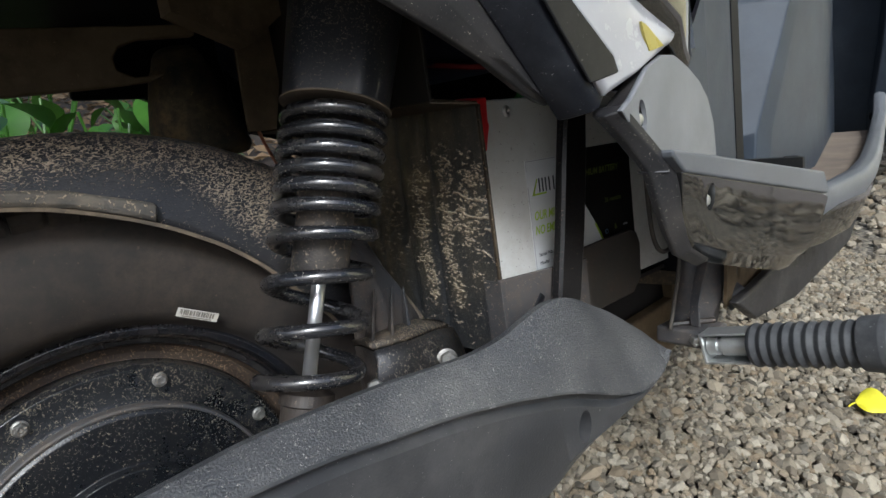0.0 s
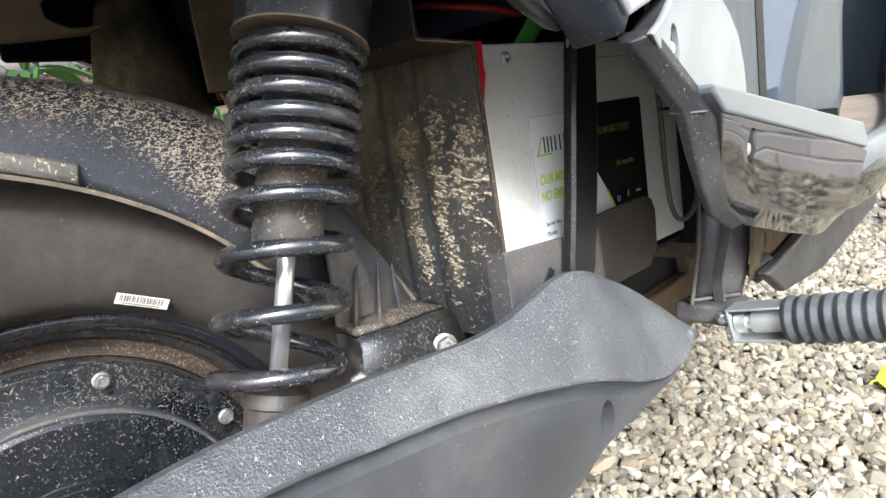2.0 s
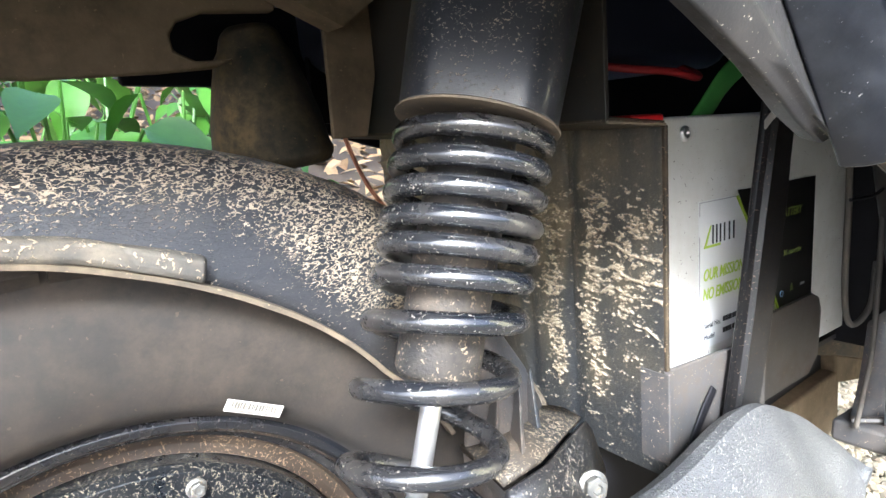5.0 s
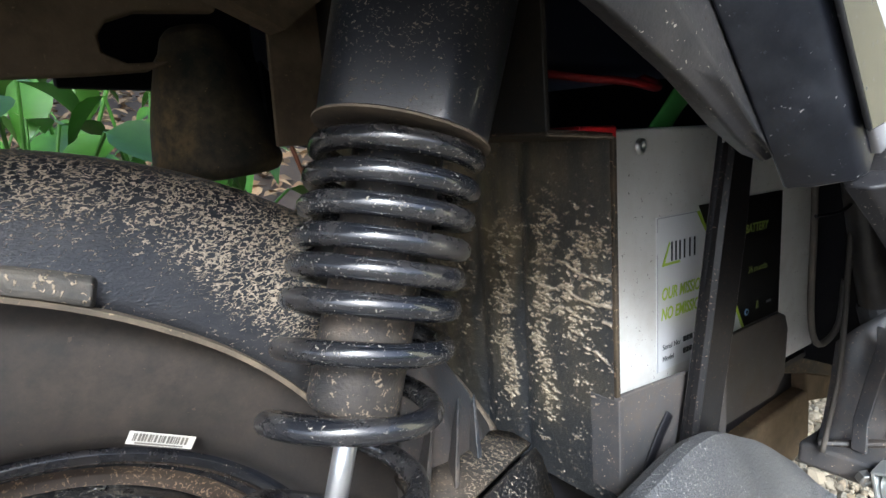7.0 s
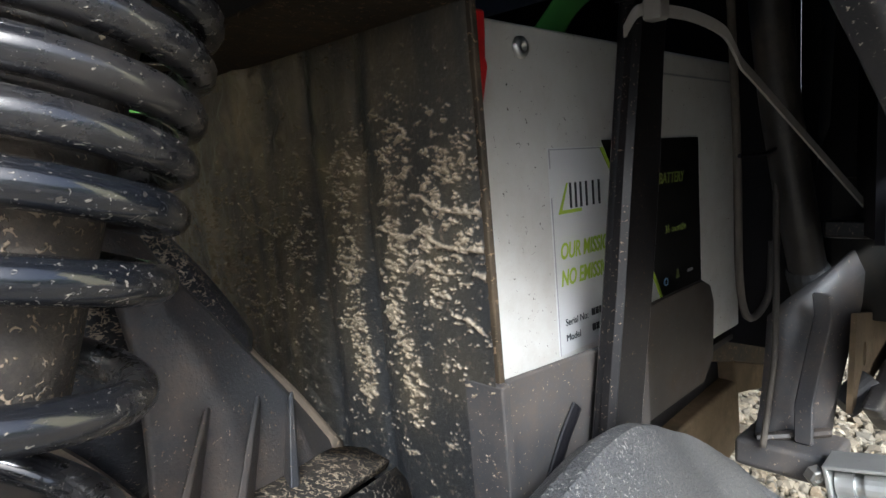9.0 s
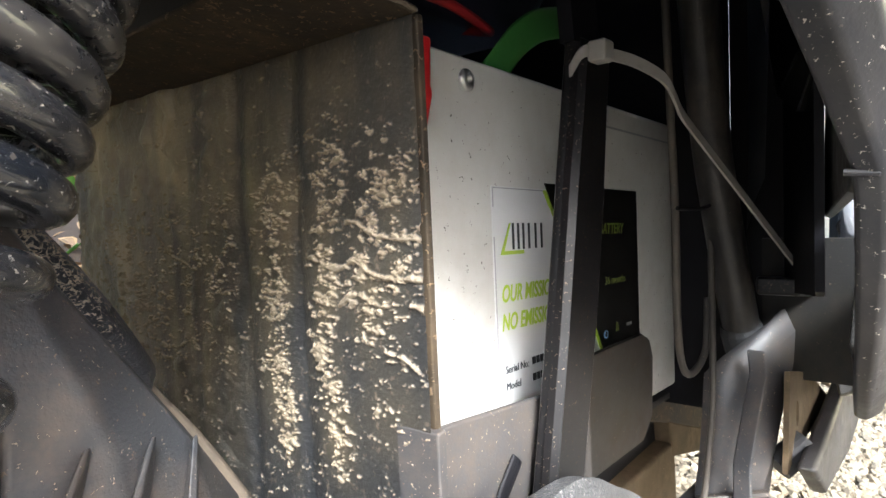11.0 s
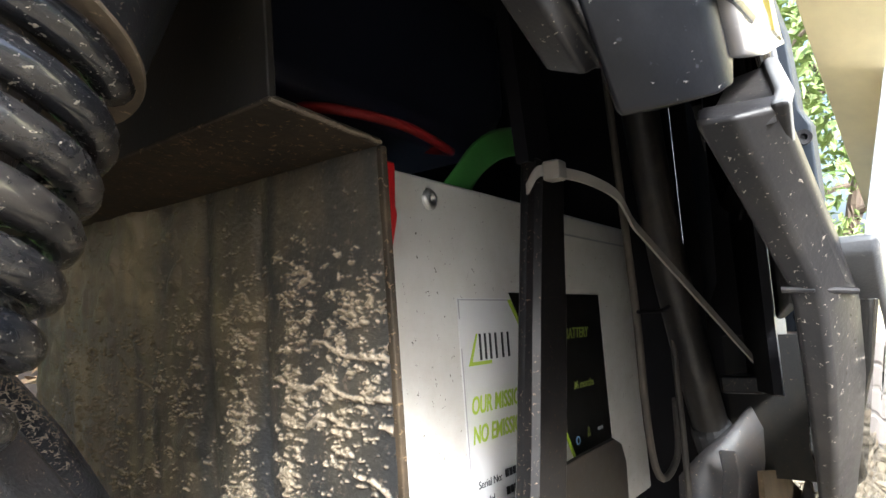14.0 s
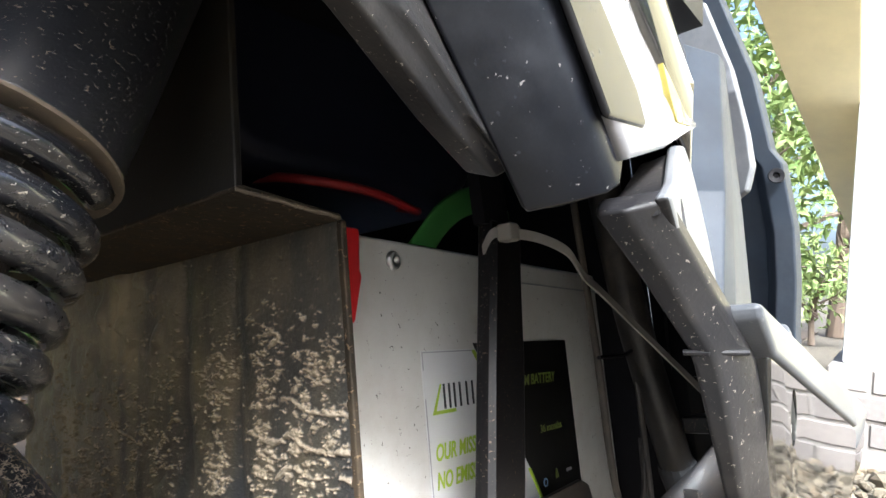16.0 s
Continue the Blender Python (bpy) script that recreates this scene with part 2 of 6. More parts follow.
M_SPRING = worn("black_spring_paint", (0.008, 0.009, 0.012), 0.20, specular=0.55, dust=0.34, flecks=0.22, fleck_scale=560, bump=0.6, coat=0.8, stretch=(1, 1, 1.6), grainy=0.05, dust_colour=(0.085, 0.070, 0.054), fleck_colour=(0.25, 0.22, 0.175))
M_SHROUD = worn("black_shroud", (0.016, 0.018, 0.023), 0.30, grainy=0.1, dust=0.22, flecks=0.68, where_attribute="mud", fleck_scale=520, bump=0.7, stretch=(1, 1, 1.5), dust_colour=(0.10, 0.082, 0.06), specular=0.55, coat=0.5, fleck_colour=(0.27, 0.22, 0.16))
M_DAMPER = worn("muddy_damper", (0.028, 0.028, 0.029), 0.45, metal=0.2, dust=0.85, flecks=0.40, fleck_scale=420, bump=0.7, dust_colour=(0.155, 0.122, 0.09), fleck_colour=(0.30, 0.24, 0.17))
M_CHROME = worn("chromed_rod", (0.74, 0.74, 0.75), 0.30, metal=0.9, dust=0.05, bump=0.0)
M_TRAY = worn("worn_grey_steel", (0.040, 0.042, 0.047), 0.40, dust=0.85, flecks=0.16, fleck_scale=600, dust_colour=(0.115, 0.092, 0.072), specular=0.4)
M_ZINC = worn("zinc_steel", (0.60, 0.61, 0.60), 0.34, metal=0.85, dust=0.25, bump=0.1, dust_colour=(0.25, 0.24, 0.21))
M_BRACKET = worn("muddy_black_steel", (0.028, 0.029, 0.032), 0.42, specular=0.5, dust=0.75, flecks=0.16, fleck_scale=700, bump=0.6, dust_colour=(0.17, 0.122, 0.082))
M_PLATE = worn("flecked_black_steel", (0.012, 0.012, 0.014), 0.34, dust=0.3, specular=0.5, flecks=0.60, fleck_scale=520, bump=0.8, dust_colour=(0.08, 0.065, 0.05), fleck_colour=(0.33, 0.28, 0.21))
M_LEDGE = worn("mud_caked_steel", (0.034, 0.030, 0.026), 0.6, dust=0.8, flecks=1.2, fleck_scale=430, bump=1.0, dust_colour=(0.15, 0.11, 0.075), fleck_colour=(0.33, 0.27, 0.19))
M_STEEL = worn("dusty_black_steel", (0.017, 0.015, 0.014), 0.42, dust=0.65, flecks=0.16, fleck_scale=600, dust_colour=(0.085, 0.063, 0.046), specular=0.4, fleck_colour=(0.24, 0.19, 0.14))
M_FRAME = worn("black_frame_paint", (0.014, 0.014, 0.015), 0.34, metal=0.1, dust=0.75, dust_colour=(0.10, 0.084, 0.068), specular=0.5)
M_TAN = worn("dust_coated_steel", (0.10, 0.075, 0.048), 0.8, dust=0.7, dust_colour=(0.18, 0.132, 0.082), specular=0.1, grain=300, bump=0.4, tint=0.25)
M_DARK = worn("dusty_dark_plastic", (0.022, 0.018, 0.013), 0.65, dust=0.9, dust_colour=(0.105, 0.073, 0.043), specular=0.2, grain=300, bump=0.5, flecks=0.34, fleck_scale=330, fleck_colour=(0.15, 0.105, 0.065))
M_ARCH = worn("film_on_black_plastic", (0.010, 0.010, 0.010), 0.5, dust=0.6, dust_colour=(0.045, 0.036, 0.022), specular=0.2, flecks=0.08, fleck_scale=500, fleck_colour=(0.10, 0.08, 0.05))
M_BOSS = worn("blotchy_dusty_rubber", (0.012, 0.014, 0.013), 0.6, dust=0.95, dust_colour=(0.125, 0.088, 0.042), specular=0.2, grain=300, bump=0.4)
# For real black parts, and for the sheets that stand in for shade.
M_INNER = worn("black_plastic_and_shade", (0.007, 0.007, 0.009), 0.5, dust=0.15, dust_colour=(0.03, 0.027, 0.024), specular=0.12)
# Darker copy of M_GREY; holds the shading from how the ridge faces.
M_RIDGE = worn("darkened_grey_plastic", (0.085, 0.09, 0.10), 0.4, dust=0.15, grain=1600, bump=0.2, dust_colour=(0.3, 0.29, 0.28))
M_BAR = worn("black_bar_paint", (0.005, 0.005, 0.006), 0.33, dust=0.18, grainy=0.1, flecks=0.26, fleck_scale=560, dust_colour=(0.035, 0.027, 0.02), fleck_colour=(0.14, 0.11, 0.08))
M_GREY = worn("grey_plastic", (0.15, 0.155, 0.165), 0.42, dust=0.22, grain=1600, bump=0.2, dust_colour=(0.3, 0.285, 0.265))
M_GUARD = worn("dirty_guard_plastic", (0.014, 0.014, 0.016), 0.38, dust=0.85, flecks=0.18, fleck_scale=620, dust_colour=(0.052, 0.046, 0.040), specular=0.3, fleck_colour=(0.26, 0.235, 0.20))
M_GLOSS = worn("smoked_mirror_plastic", (0.17, 0.168, 0.162), 0.03, metal=0.92, dust=0.08, bump=0.0, tint=0.04, dust_colour=(0.10, 0.09, 0.08))
M_PATCH = worn("scratched_gloss_black", (0.012, 0.012, 0.013), 0.16, dust=0.22, bump=0.1, grainy=0.1, tint=0.04, specular=0.12, dust_colour=(0.06, 0.058, 0.055))
M_WHITEPANEL = worn("white_body_paint", (0.32, 0.32, 0.34), 0.22, dust=0.12, bump=0.0, tint=0.05, coat=0.5, dust_colour=(0.25, 0.235, 0.21))
M_OLIVE = worn("olive_triangle", (0.30, 0.25, 0.05), 0.25, dust=0.15, bump=0.0)
M_TRIM = worn("dull_black_trim", (0.004, 0.005, 0.008), 0.28, dust=0.6, grainy=0.1, flecks=0.12, fleck_scale=420, dust_colour=(0.036, 0.038, 0.046), specular=0.35, fleck_colour=(0.17, 0.165, 0.16))
M_BLUEGREY = worn("blue_grey_plastic", (0.027, 0.035, 0.048), 0.50, dust=0.25, grain=1500, bump=0.25, specular=0.25, dust_colour=(0.08, 0.08, 0.082))
M_MAT = worn("brown_dusty_mat", (0.13, 0.105, 0.085), 0.8, dust=0.4)
M_RUBBER = worn("ribbed_rubber", (0.030, 0.031, 0.033), 0.55, dust=0.35, dust_colour=(0.2, 0.2, 0.2))
M_CASE = worn("white_battery_case", (0.52, 0.52, 0.50), 0.42, metal=0.0, dust=0.30, flecks=0.11, fleck_scale=430, bump=0.05, dust_colour=(0.30, 0.25, 0.185), tint=0.05, fleck_colour=(0.05, 0.043, 0.034), specular=0.3)
M_STICKER = worn("white_sticker", (0.54, 0.55, 0.56), 0.32, dust=0.10, bump=0.0, dust_colour=(0.40, 0.35, 0.29), tint=0.02)
M_BLACKLABEL = worn("black_label_print", (0.006, 0.006, 0.006), 0.35, dust=0.06, bump=0.0, dust_colour=(0.1, 0.09, 0.07), specular=0.2)
M_GREEN_DARK = worn("dark_green_print", (0.12, 0.16, 0.025), 0.4, dust=0.2, bump=0.0)
M_GREEN = worn("green_print", (0.33, 0.47, 0.03), 0.4, dust=0.1, bump=0.0)
M_INK = worn("black_ink", (0.015, 0.016, 0.02), 0.4, dust=0.0, bump=0.0)
M_LINE = worn("grey_print", (0.30, 0.31, 0.32), 0.4, dust=0.0, bump=0.0)
M_LINE2 = worn("worn_black_print", (0.10, 0.095, 0.085), 0.5, dust=0.3, bump=0.0)
M_BLUEPRINT = worn("pale_blue_print", (0.25, 0.42, 0.68), 0.4, dust=0.0, bump=0.0)
M_RED = worn("red_plastic", (0.55, 0.015, 0.02), 0.35, dust=0.08, bump=0.0)
M_GREENSTRAP = worn("green_webbing", (0.05, 0.20, 0.045), 0.6, dust=0.08, grain=2000)
M_REDLEAD = worn("dull_red_rubber", (0.26, 0.012, 0.016), 0.45, dust=0.10, bump=0.0)
M_BLUE = worn("dark_blue_plastic", (0.014, 0.016, 0.030), 0.32, dust=0.2, specular=0.5, dust_colour=(0.035, 0.035, 0.042))
M_NYLON = worn("grey_nylon", (0.30, 0.285, 0.265), 0.45, dust=0.5, dust_colour=(0.20, 0.165, 0.13))
M_CABLE = worn("dusty_cable", (0.05, 0.045, 0.04), 0.6, dust=0.5, dust_colour=(0.17, 0.14, 0.10))
M_LABELPAPER = worn("white_paper", (0.48, 0.46, 0.42), 0.6, dust=0.45, bump=0.0)
M_WIRE = worn("rusty_wire", (0.26, 0.09, 0.04), 0.6, dust=0.3)


def mud_material():
    """Dried mud on black plastic; how thick it lies is an attribute of the mesh."""
    m, N, L, P = shader("dried_mud_on_plastic")
    at = N.new("ShaderNodeAttribute")
    at.attribute_name = "mud"
    geo = N.new("ShaderNodeTexCoord")
    co = geo.outputs["Object"]
    fine = noise_node(N, L, co, 520, 5)
    wet = ramp(N, L, noise_node(N, L, co, 26, 6, 0.6), 0.38, 0.68)
    fa = N.new("ShaderNodeAttribute")
    fa.attribute_name = "film"
    wet = calc(N, L, "MULTIPLY", calc(N, L, "ADD", calc(N, L, "MULTIPLY", wet, 0.7), 0.3), fa.outputs["Fac"])
    # Film tone is lightened to paint in light leaking past the guard's left side.
    plastic = blend(N, L, wet, (0.014, 0.016, 0.019), (0.20, 0.155, 0.080))
    plastic = blend(N, L, calc(N, L, "MULTIPLY", ramp(N, L, noise_node(N, L, co, 330, 3), 0.6, 0.72), 0.6), plastic, (0.15, 0.12, 0.085))
    mud = blend(N, L, ramp(N, L, fine, 0.3, 0.7), (0.125, 0.102, 0.073), (0.255, 0.214, 0.160))
    mud = blend(N, L, calc(N, L, "MULTIPLY", fa.outputs["Fac"], 0.75), mud, (0.155, 0.116, 0.060))
    k = ramp(N, L, at.outputs["Fac"], 0.02, 0.45)
    L.new(blend(N, L, k, plastic, mud), P.inputs["Base Color"])
    L.new(blend(N, L, k, (0.5,) * 3, (0.95,) * 3), P.inputs["Roughness"])
    b = N.new("ShaderNodeBump")
    b.inputs["Strength"].default_value, b.inputs["Distance"].default_value = 0.5, 0.001
    L.new(fine, b.inputs["Height"])
    L.new(b.outputs["Normal"], P.inputs["Normal"])
    return m


M_MUDPANEL = mud_material()


def random_tone(name, tones, rough=0.85, grain=60.0, island=True, bump=0.4, translucent=0.0):
    """Colours picked piece by piece along a ramp of tones, with a grain."""
    m, N, L, P = shader(name)
    if island:
        src = N.new("ShaderNodeNewGeometry").outputs["Random Per Island"]
    else:
        src = N.new("ShaderNodeObjectInfo").outputs["Random"]
    r = N.new("ShaderNodeValToRGB")
    while len(r.color_ramp.elements) < len(tones):
        r.color_ramp.elements.new(0.5)
    for i, (e, c) in enumerate(zip(r.color_ramp.elements, tones)):
        e.position, e.color = i / (len(tones) - 1), (*c, 1)
    L.new(src, r.inputs["Fac"])
    geo = N.new("ShaderNodeTexCoord")
    n = noise_node(N, L, geo.outputs["Object"], grain, 6, 0.65)
    dark = blend(N, L, 1.0, r.outputs["Color"], r.outputs["Color"])
    hsv = N.new("ShaderNodeHueSaturation")
    L.new(dark, hsv.inputs["Color"])
    L.new(ramp(N, L, n, 0.25, 0.75), hsv.inputs["Value"])
    hsv2 = N.new("ShaderNodeMapRange")
    hsv2.inputs["To Min"].default_value, hsv2.inputs["To Max"].default_value = 0.7, 1.2
    L.new(n, hsv2.inputs["Value"])
    L.new(hsv2.outputs["Result"], hsv.inputs["Value"])
    L.new(hsv.outputs["Color"], P.inputs["Base Color"])
    P.inputs["Roughness"].default_value = rough
    if translucent:
        P.inputs["Transmission Weight"].default_value = 0.0
        P.inputs["Subsurface Weight"].default_value = translucent
        P.inputs["Subsurface Radius"].default_value = (0.004, 0.006, 0.002)
    b = N.new("ShaderNodeBump")
    b.inputs["Strength"].default_value, b.inputs["Distance"].default_value = bump, 0.002
    L.new(n, b.inputs["Height"])
    L.new(b.outputs["Normal"], P.inputs["Normal"])
    return m


M_GRAVEL = random_tone("gravel", [(0.045, 0.037, 0.026), (0.185, 0.155, 0.110), (0.105, 0.086, 0.060), (0.225, 0.192, 0.140), (0.150, 0.113, 0.070), (0.085, 0.075, 0.058), (0.28, 0.247, 0.188), (0.155, 0.132, 0.098)], grain=200)


def pebbled(name):
    """Ground that reads as gravel from afar: cells in stone tones with dark gaps between them."""
    m, N, L, P = shader(name)
    tc = N.new("ShaderNodeTexCoord")
    v = N.new("ShaderNodeTexVoronoi")
    v.inputs["Scale"].default_value = 85.0
    L.new(tc.outputs["Object"], v.inputs["Vector"])
    r = N.new("ShaderNodeValToRGB")
    tones = [(0.055, 0.046, 0.034), (0.135, 0.114, 0.084), (0.185, 0.160, 0.12), (0.11, 0.098, 0.08), (0.23, 0.203, 0.158)]
    while len(r.color_ramp.elements) < len(tones):
        r.color_ramp.elements.new(0.5)
    for i, (e, c) in enumerate(zip(r.color_ramp.elements, tones)):
        e.position, e.color = 0.2 + 0.6 * i / (len(tones) - 1), (*c, 1)
    L.new(v.outputs["Color"], r.inputs["Fac"])
    gap = ramp(N, L, v.outputs["Distance"], 0.45, 0.75)
    patch = ramp(N, L, noise_node(N, L, tc.outputs["Object"], 1.3, 6), 0.35, 0.7)
    # The near-black gap colour paints in the shade between pebbles.
    col = blend(N, L, gap, r.outputs["Color"], (0.030, 0.025, 0.019))
    L.new(blend(N, L, calc(N, L, "MULTIPLY", patch, 0.35), col, (0.10, 0.084, 0.062)), P.inputs["Base Color"])
    P.inputs["Roughness"].default_value = 0.9
    b = N.new("ShaderNodeBump")
    b.inputs["Strength"].default_value, b.inputs["Distance"].default_value = 0.7, 0.006
    b.invert = True
    L.new(v.outputs["Distance"], b.inputs["Height"])
    L.new(b.outputs["Normal"], P.inputs["Normal"])
    return m


M_EARTH = pebbled("gravel_bed")
M_SOIL = random_tone("garden_soil", [(0.075, 0.055, 0.038), (0.085, 0.062, 0.042)], grain=30)
M_LEAFLITTER = random_tone("leaf_litter", [(0.32, 0.22, 0.12), (0.20, 0.12, 0.06), (0.42, 0.30, 0.17), (0.12, 0.08, 0.05)], grain=60)
M_LEAF = random_tone("green_leaves", [(0.035, 0.115, 0.012), (0.085, 0.23, 0.025), (0.05, 0.165, 0.016)], rough=0.38, grain=60, bump=0.15)
M_TREELEAF = random_tone("tree_leaves", [(0.11, 0.18, 0.045), (0.26, 0.33, 0.11), (0.18, 0.25, 0.07)], rough=0.5, grain=30)
M_BARK = random_tone("bark", [(0.12, 0.09, 0.07), (0.16, 0.12, 0.09)], grain=30)
M_YLEAF = random_tone("yellow_leaf", [(0.62, 0.56, 0.02), (0.66, 0.60, 0.03)], rough=0.5, grain=70, bump=0.2)
M_BRICK = random_tone("grey_brick", [(0.22, 0.20, 0.19), (0.30, 0.27, 0.25), (0.26, 0.235, 0.22)], grain=40, island=False)
M_MORTAR = random_tone("mortar", [(0.30, 0.28, 0.26), (0.32, 0.30, 0.28)], grain=80)
M_WHITEWALL = random_tone("white_wall_paint", [(0.80, 0.80, 0.78), (0.82, 0.81, 0.79)], grain=5, bump=0.1)
M_CREAM = random_tone("cream_paint", [(0.85, 0.78, 0.50), (0.87, 0.80, 0.52)], grain=4, bump=0.1)

# ---- ground, house and garden ----

def lumpy_ground():
    bm = bmesh.new()
    near = [i * 0.05 for i in range(-30, 61)]
    xs = [-400, -60, -12, -4] + near + [5, 8, 14, 40, 120, 400]
    ys = [-400, -60, -12, -4] + near + [5, 8, 14, 40, 120, 400]
    g = [[bm.verts.new((x, y, (0.006 * noise.noise((x * 3, y * 3, 0)) if abs(x) < 4 and abs(y) < 4 else 0) - 0.006)) for y in ys] for x in xs]
    for a, b in zip(g, g[1:]):
        for j in range(len(ys) - 1):
            bm.faces.new((a[j], b[j], b[j + 1], a[j + 1]))
    return bm


ground = part("ground", lumpy_ground(), M_EARTH, thing("holder", "", ""), smooth=True)
holder = ground.parent
ground.parent = None
bpy.data.objects.remove(holder)
tagged(ground, "pale gravel bed under the loose stones", "ground", kind="structure")


def stones(count, area, size, seed, lift=0.0):
    """Loose crushed stones, each an uneven little solid."""
    r = np.random.default_rng(seed)
    base = np.array([(x, y, z) for x in (-1, 1) for y in (-1, 1) for z in (-1, 1)], float)
    extra = np.array([(0, 0, 1.25), (1.2, 0, 0), (-1.2, 0, 0), (0, 1.2, 0), (0, -1.2, 0)], float)
    pts = np.vstack([base * 0.72, extra])
    bm = bmesh.new()
    for p in pts:
        bm.verts.new(p)
    hull = bmesh.ops.convex_hull(bm, input=bm.verts[:])
    bmesh.ops.triangulate(bm, faces=bm.faces[:])
    bm.verts.index_update()
    faces = np.array([[v.index for v in f.verts] for f in bm.faces])
    bm.free()
    n = len(pts)
    verts, tris = [], []
    for k in range(count):
        x, y = r.uniform(area[0], area[1]), r.uniform(area[2], area[3])
        s = size * r.lognormal(0, 0.28)
        v = pts * r.uniform(0.72, 1.28, (n, 3)) * np.array([s * r.uniform(0.75, 1.35), s * r.uniform(0.7, 1.1), s * r.uniform(0.5, 0.85)]) * 0.5
        e = Euler((r.normal(0, 0.5), r.normal(0, 0.5), r.uniform(0, 6.3))).to_matrix()
        v = v @ np.array(e).T + (x, y, s * 0.22 + lift + r.uniform(0, 0.008))
        verts.append(v)
        tris.append(faces + k * n)
    me = bpy.data.meshes.new("gravel")
    me.from_pydata(np.vstack(verts).tolist(), [], np.vstack(tris).tolist())
    me.materials.append(M_GRAVEL)
    return me


tagged(new("gravel", stones(42000, (0.30, 1.70, -0.45, 0.65), 0.0098, 3)), "loose grey and tan crushed gravel", "gravel", kind="stuff")
tagged(new("gravel", stones(9000, (1.75, 4.5, -1.4, 1.6), 0.022, 4)), "loose sunlit gravel farther along the drive", "gravel", kind="stuff")
tagged(new("gravel", stones(9000, (-0.3, 1.5, -1.5, -0.45), 0.016, 6)), "loose gravel on the open side of the drive", "gravel", kind="stuff")
tagged(new("gravel", stones(4000, (-0.5, 0.25, 0.0, 0.9), 0.015, 5)), "loose gravel under the rear wheel", "gravel", kind="stuff")


def leaf_shape(bm, at, turn, length, width, curl=0.15, cols=4):
    """One leaf: a pointed oval, folded along its rib."""
    m = Matrix.Translation(at) @ turn.to_matrix().to_4x4()
    rows = []
    for i in range(cols + 2):
        t = i / (cols + 1)
        w = width * 0.5 * math.sin(math.pi * min(1, t ** 0.75)) * (1 - 0.25 * t)
        z = -curl * length * t * t
        rows.append([m @ Vector((length * t, -w, z + w * 0.35)), m @ Vector((length * t, 0, z)), m @ Vector((length * t, w, z + w * 0.35))])
    g = [[bm.verts.new(p) for p in row] for row in rows]
    for a, b in zip(g, g[1:]):
        for j in range(2):
            bm.faces.new((a[j], a[j + 1], b[j + 1], b[j]))


yl = thing("fallen_leaf", "fallen bright yellow leaf lying on the gravel", "leaf", (0.97, 0.120, 0.018), leaning=False)
bm = bmesh.new()
leaf_shape(bm, (0.970, 0.145, 0.024), Euler((0.25, -0.12, -1.4)), 0.052, 0.058, 0.05, 8)
thicken(part("blade", bm, M_YLEAF, yl, smooth=True), 0.0006)
part("stalk", tube(smooth_line([(0.968, 0.142, 0.0235), (0.963, 0.146, 0.022), (0.955, 0.148, 0.02)], 4), 0.0012, 6), M_YLEAF, yl)


def plant(at, height, leaves, size, seed):
    r = random.Random(seed)
    ob = thing("garden_plant", "low garden plant with broad bright green leaves", "plant", at, leaning=False, group="garden plants")
    stems = []
    for k in range(leaves):
        a, h = r.uniform(0, 6.28), height * r.uniform(0.45, 1.0)
        reach = r.uniform(0.02, 0.13)
        tip = Vector((at[0] + math.cos(a) * reach, at[1] + math.sin(a) * reach, at[2] + h))
        part("stem", tube(smooth_line([at, (at[0] + math.cos(a) * reach * 0.3, at[1] + math.sin(a) * reach * 0.3, at[2] + h * 0.6), tip], 4), 0.0025, 6), M_LEAF, ob)
        bm = bmesh.new()
        leaf_shape(bm, tip, Euler((r.uniform(-0.5, 0.5), r.uniform(0.1, 0.9), a)), size * r.uniform(0.7, 1.2), size * r.uniform(0.5, 0.75), 0.2, 6)
        part("leaf", bm, M_LEAF, ob, smooth=True)
    return ob


for i, (x, y, h) in enumerate([(0.12, 0.98, 0.47), (0.27, 1.02, 0.46), (0.20, 1.20, 0.45), (0.38, 1.12, 0.45), (0.02, 1.12, 0.47), (0.30, 1.35, 0.42), (0.5, 1.4, 0.40), (0.1, 1.5, 0.38), (0.35, 2.3, 0.22), (0.75, 2.6, 0.24), (0.55, 3.4, 0.25), (1.0, 3.3, 0.2), (0.2, 3.0, 0.3), (0.85, 4.4, 0.3)]):
    plant((x, y, 0.01), h, 11, 0.10, 20 + i)


def litter():
    r = random.Random(5)
    bm = bmesh.new()
    for _ in range(6500):
        leaf_shape(bm, (r.uniform(-1.2, 2.4), r.uniform(0.85, 6.5), r.uniform(0.014, 0.04)), Euler((r.uniform(-.5, .5), r.uniform(-.5, .5), r.uniform(0, 6.3))), r.uniform(0.04, 0.1), r.uniform(0.02, 0.05), 0.2, 3)
    return bm


bed = part("ground_bed", block(-6, 9, 0.82, 8, -0.02, 0.012), M_SOIL, thing("holder", "", ""))
holder = bed.parent
bed.parent = None
bpy.data.objects.remove(holder)
tagged(bed, "dark soil of the planted garden bed", "soil", kind="structure")
lit = part("leaf_litter", litter(), M_LEAFLITTER, thing("holder", "", ""))
holder = lit.parent
lit.parent = None
bpy.data.objects.remove(holder)
tagged(lit, "dry brown leaf litter under the plants", "leaf litter", kind="stuff")


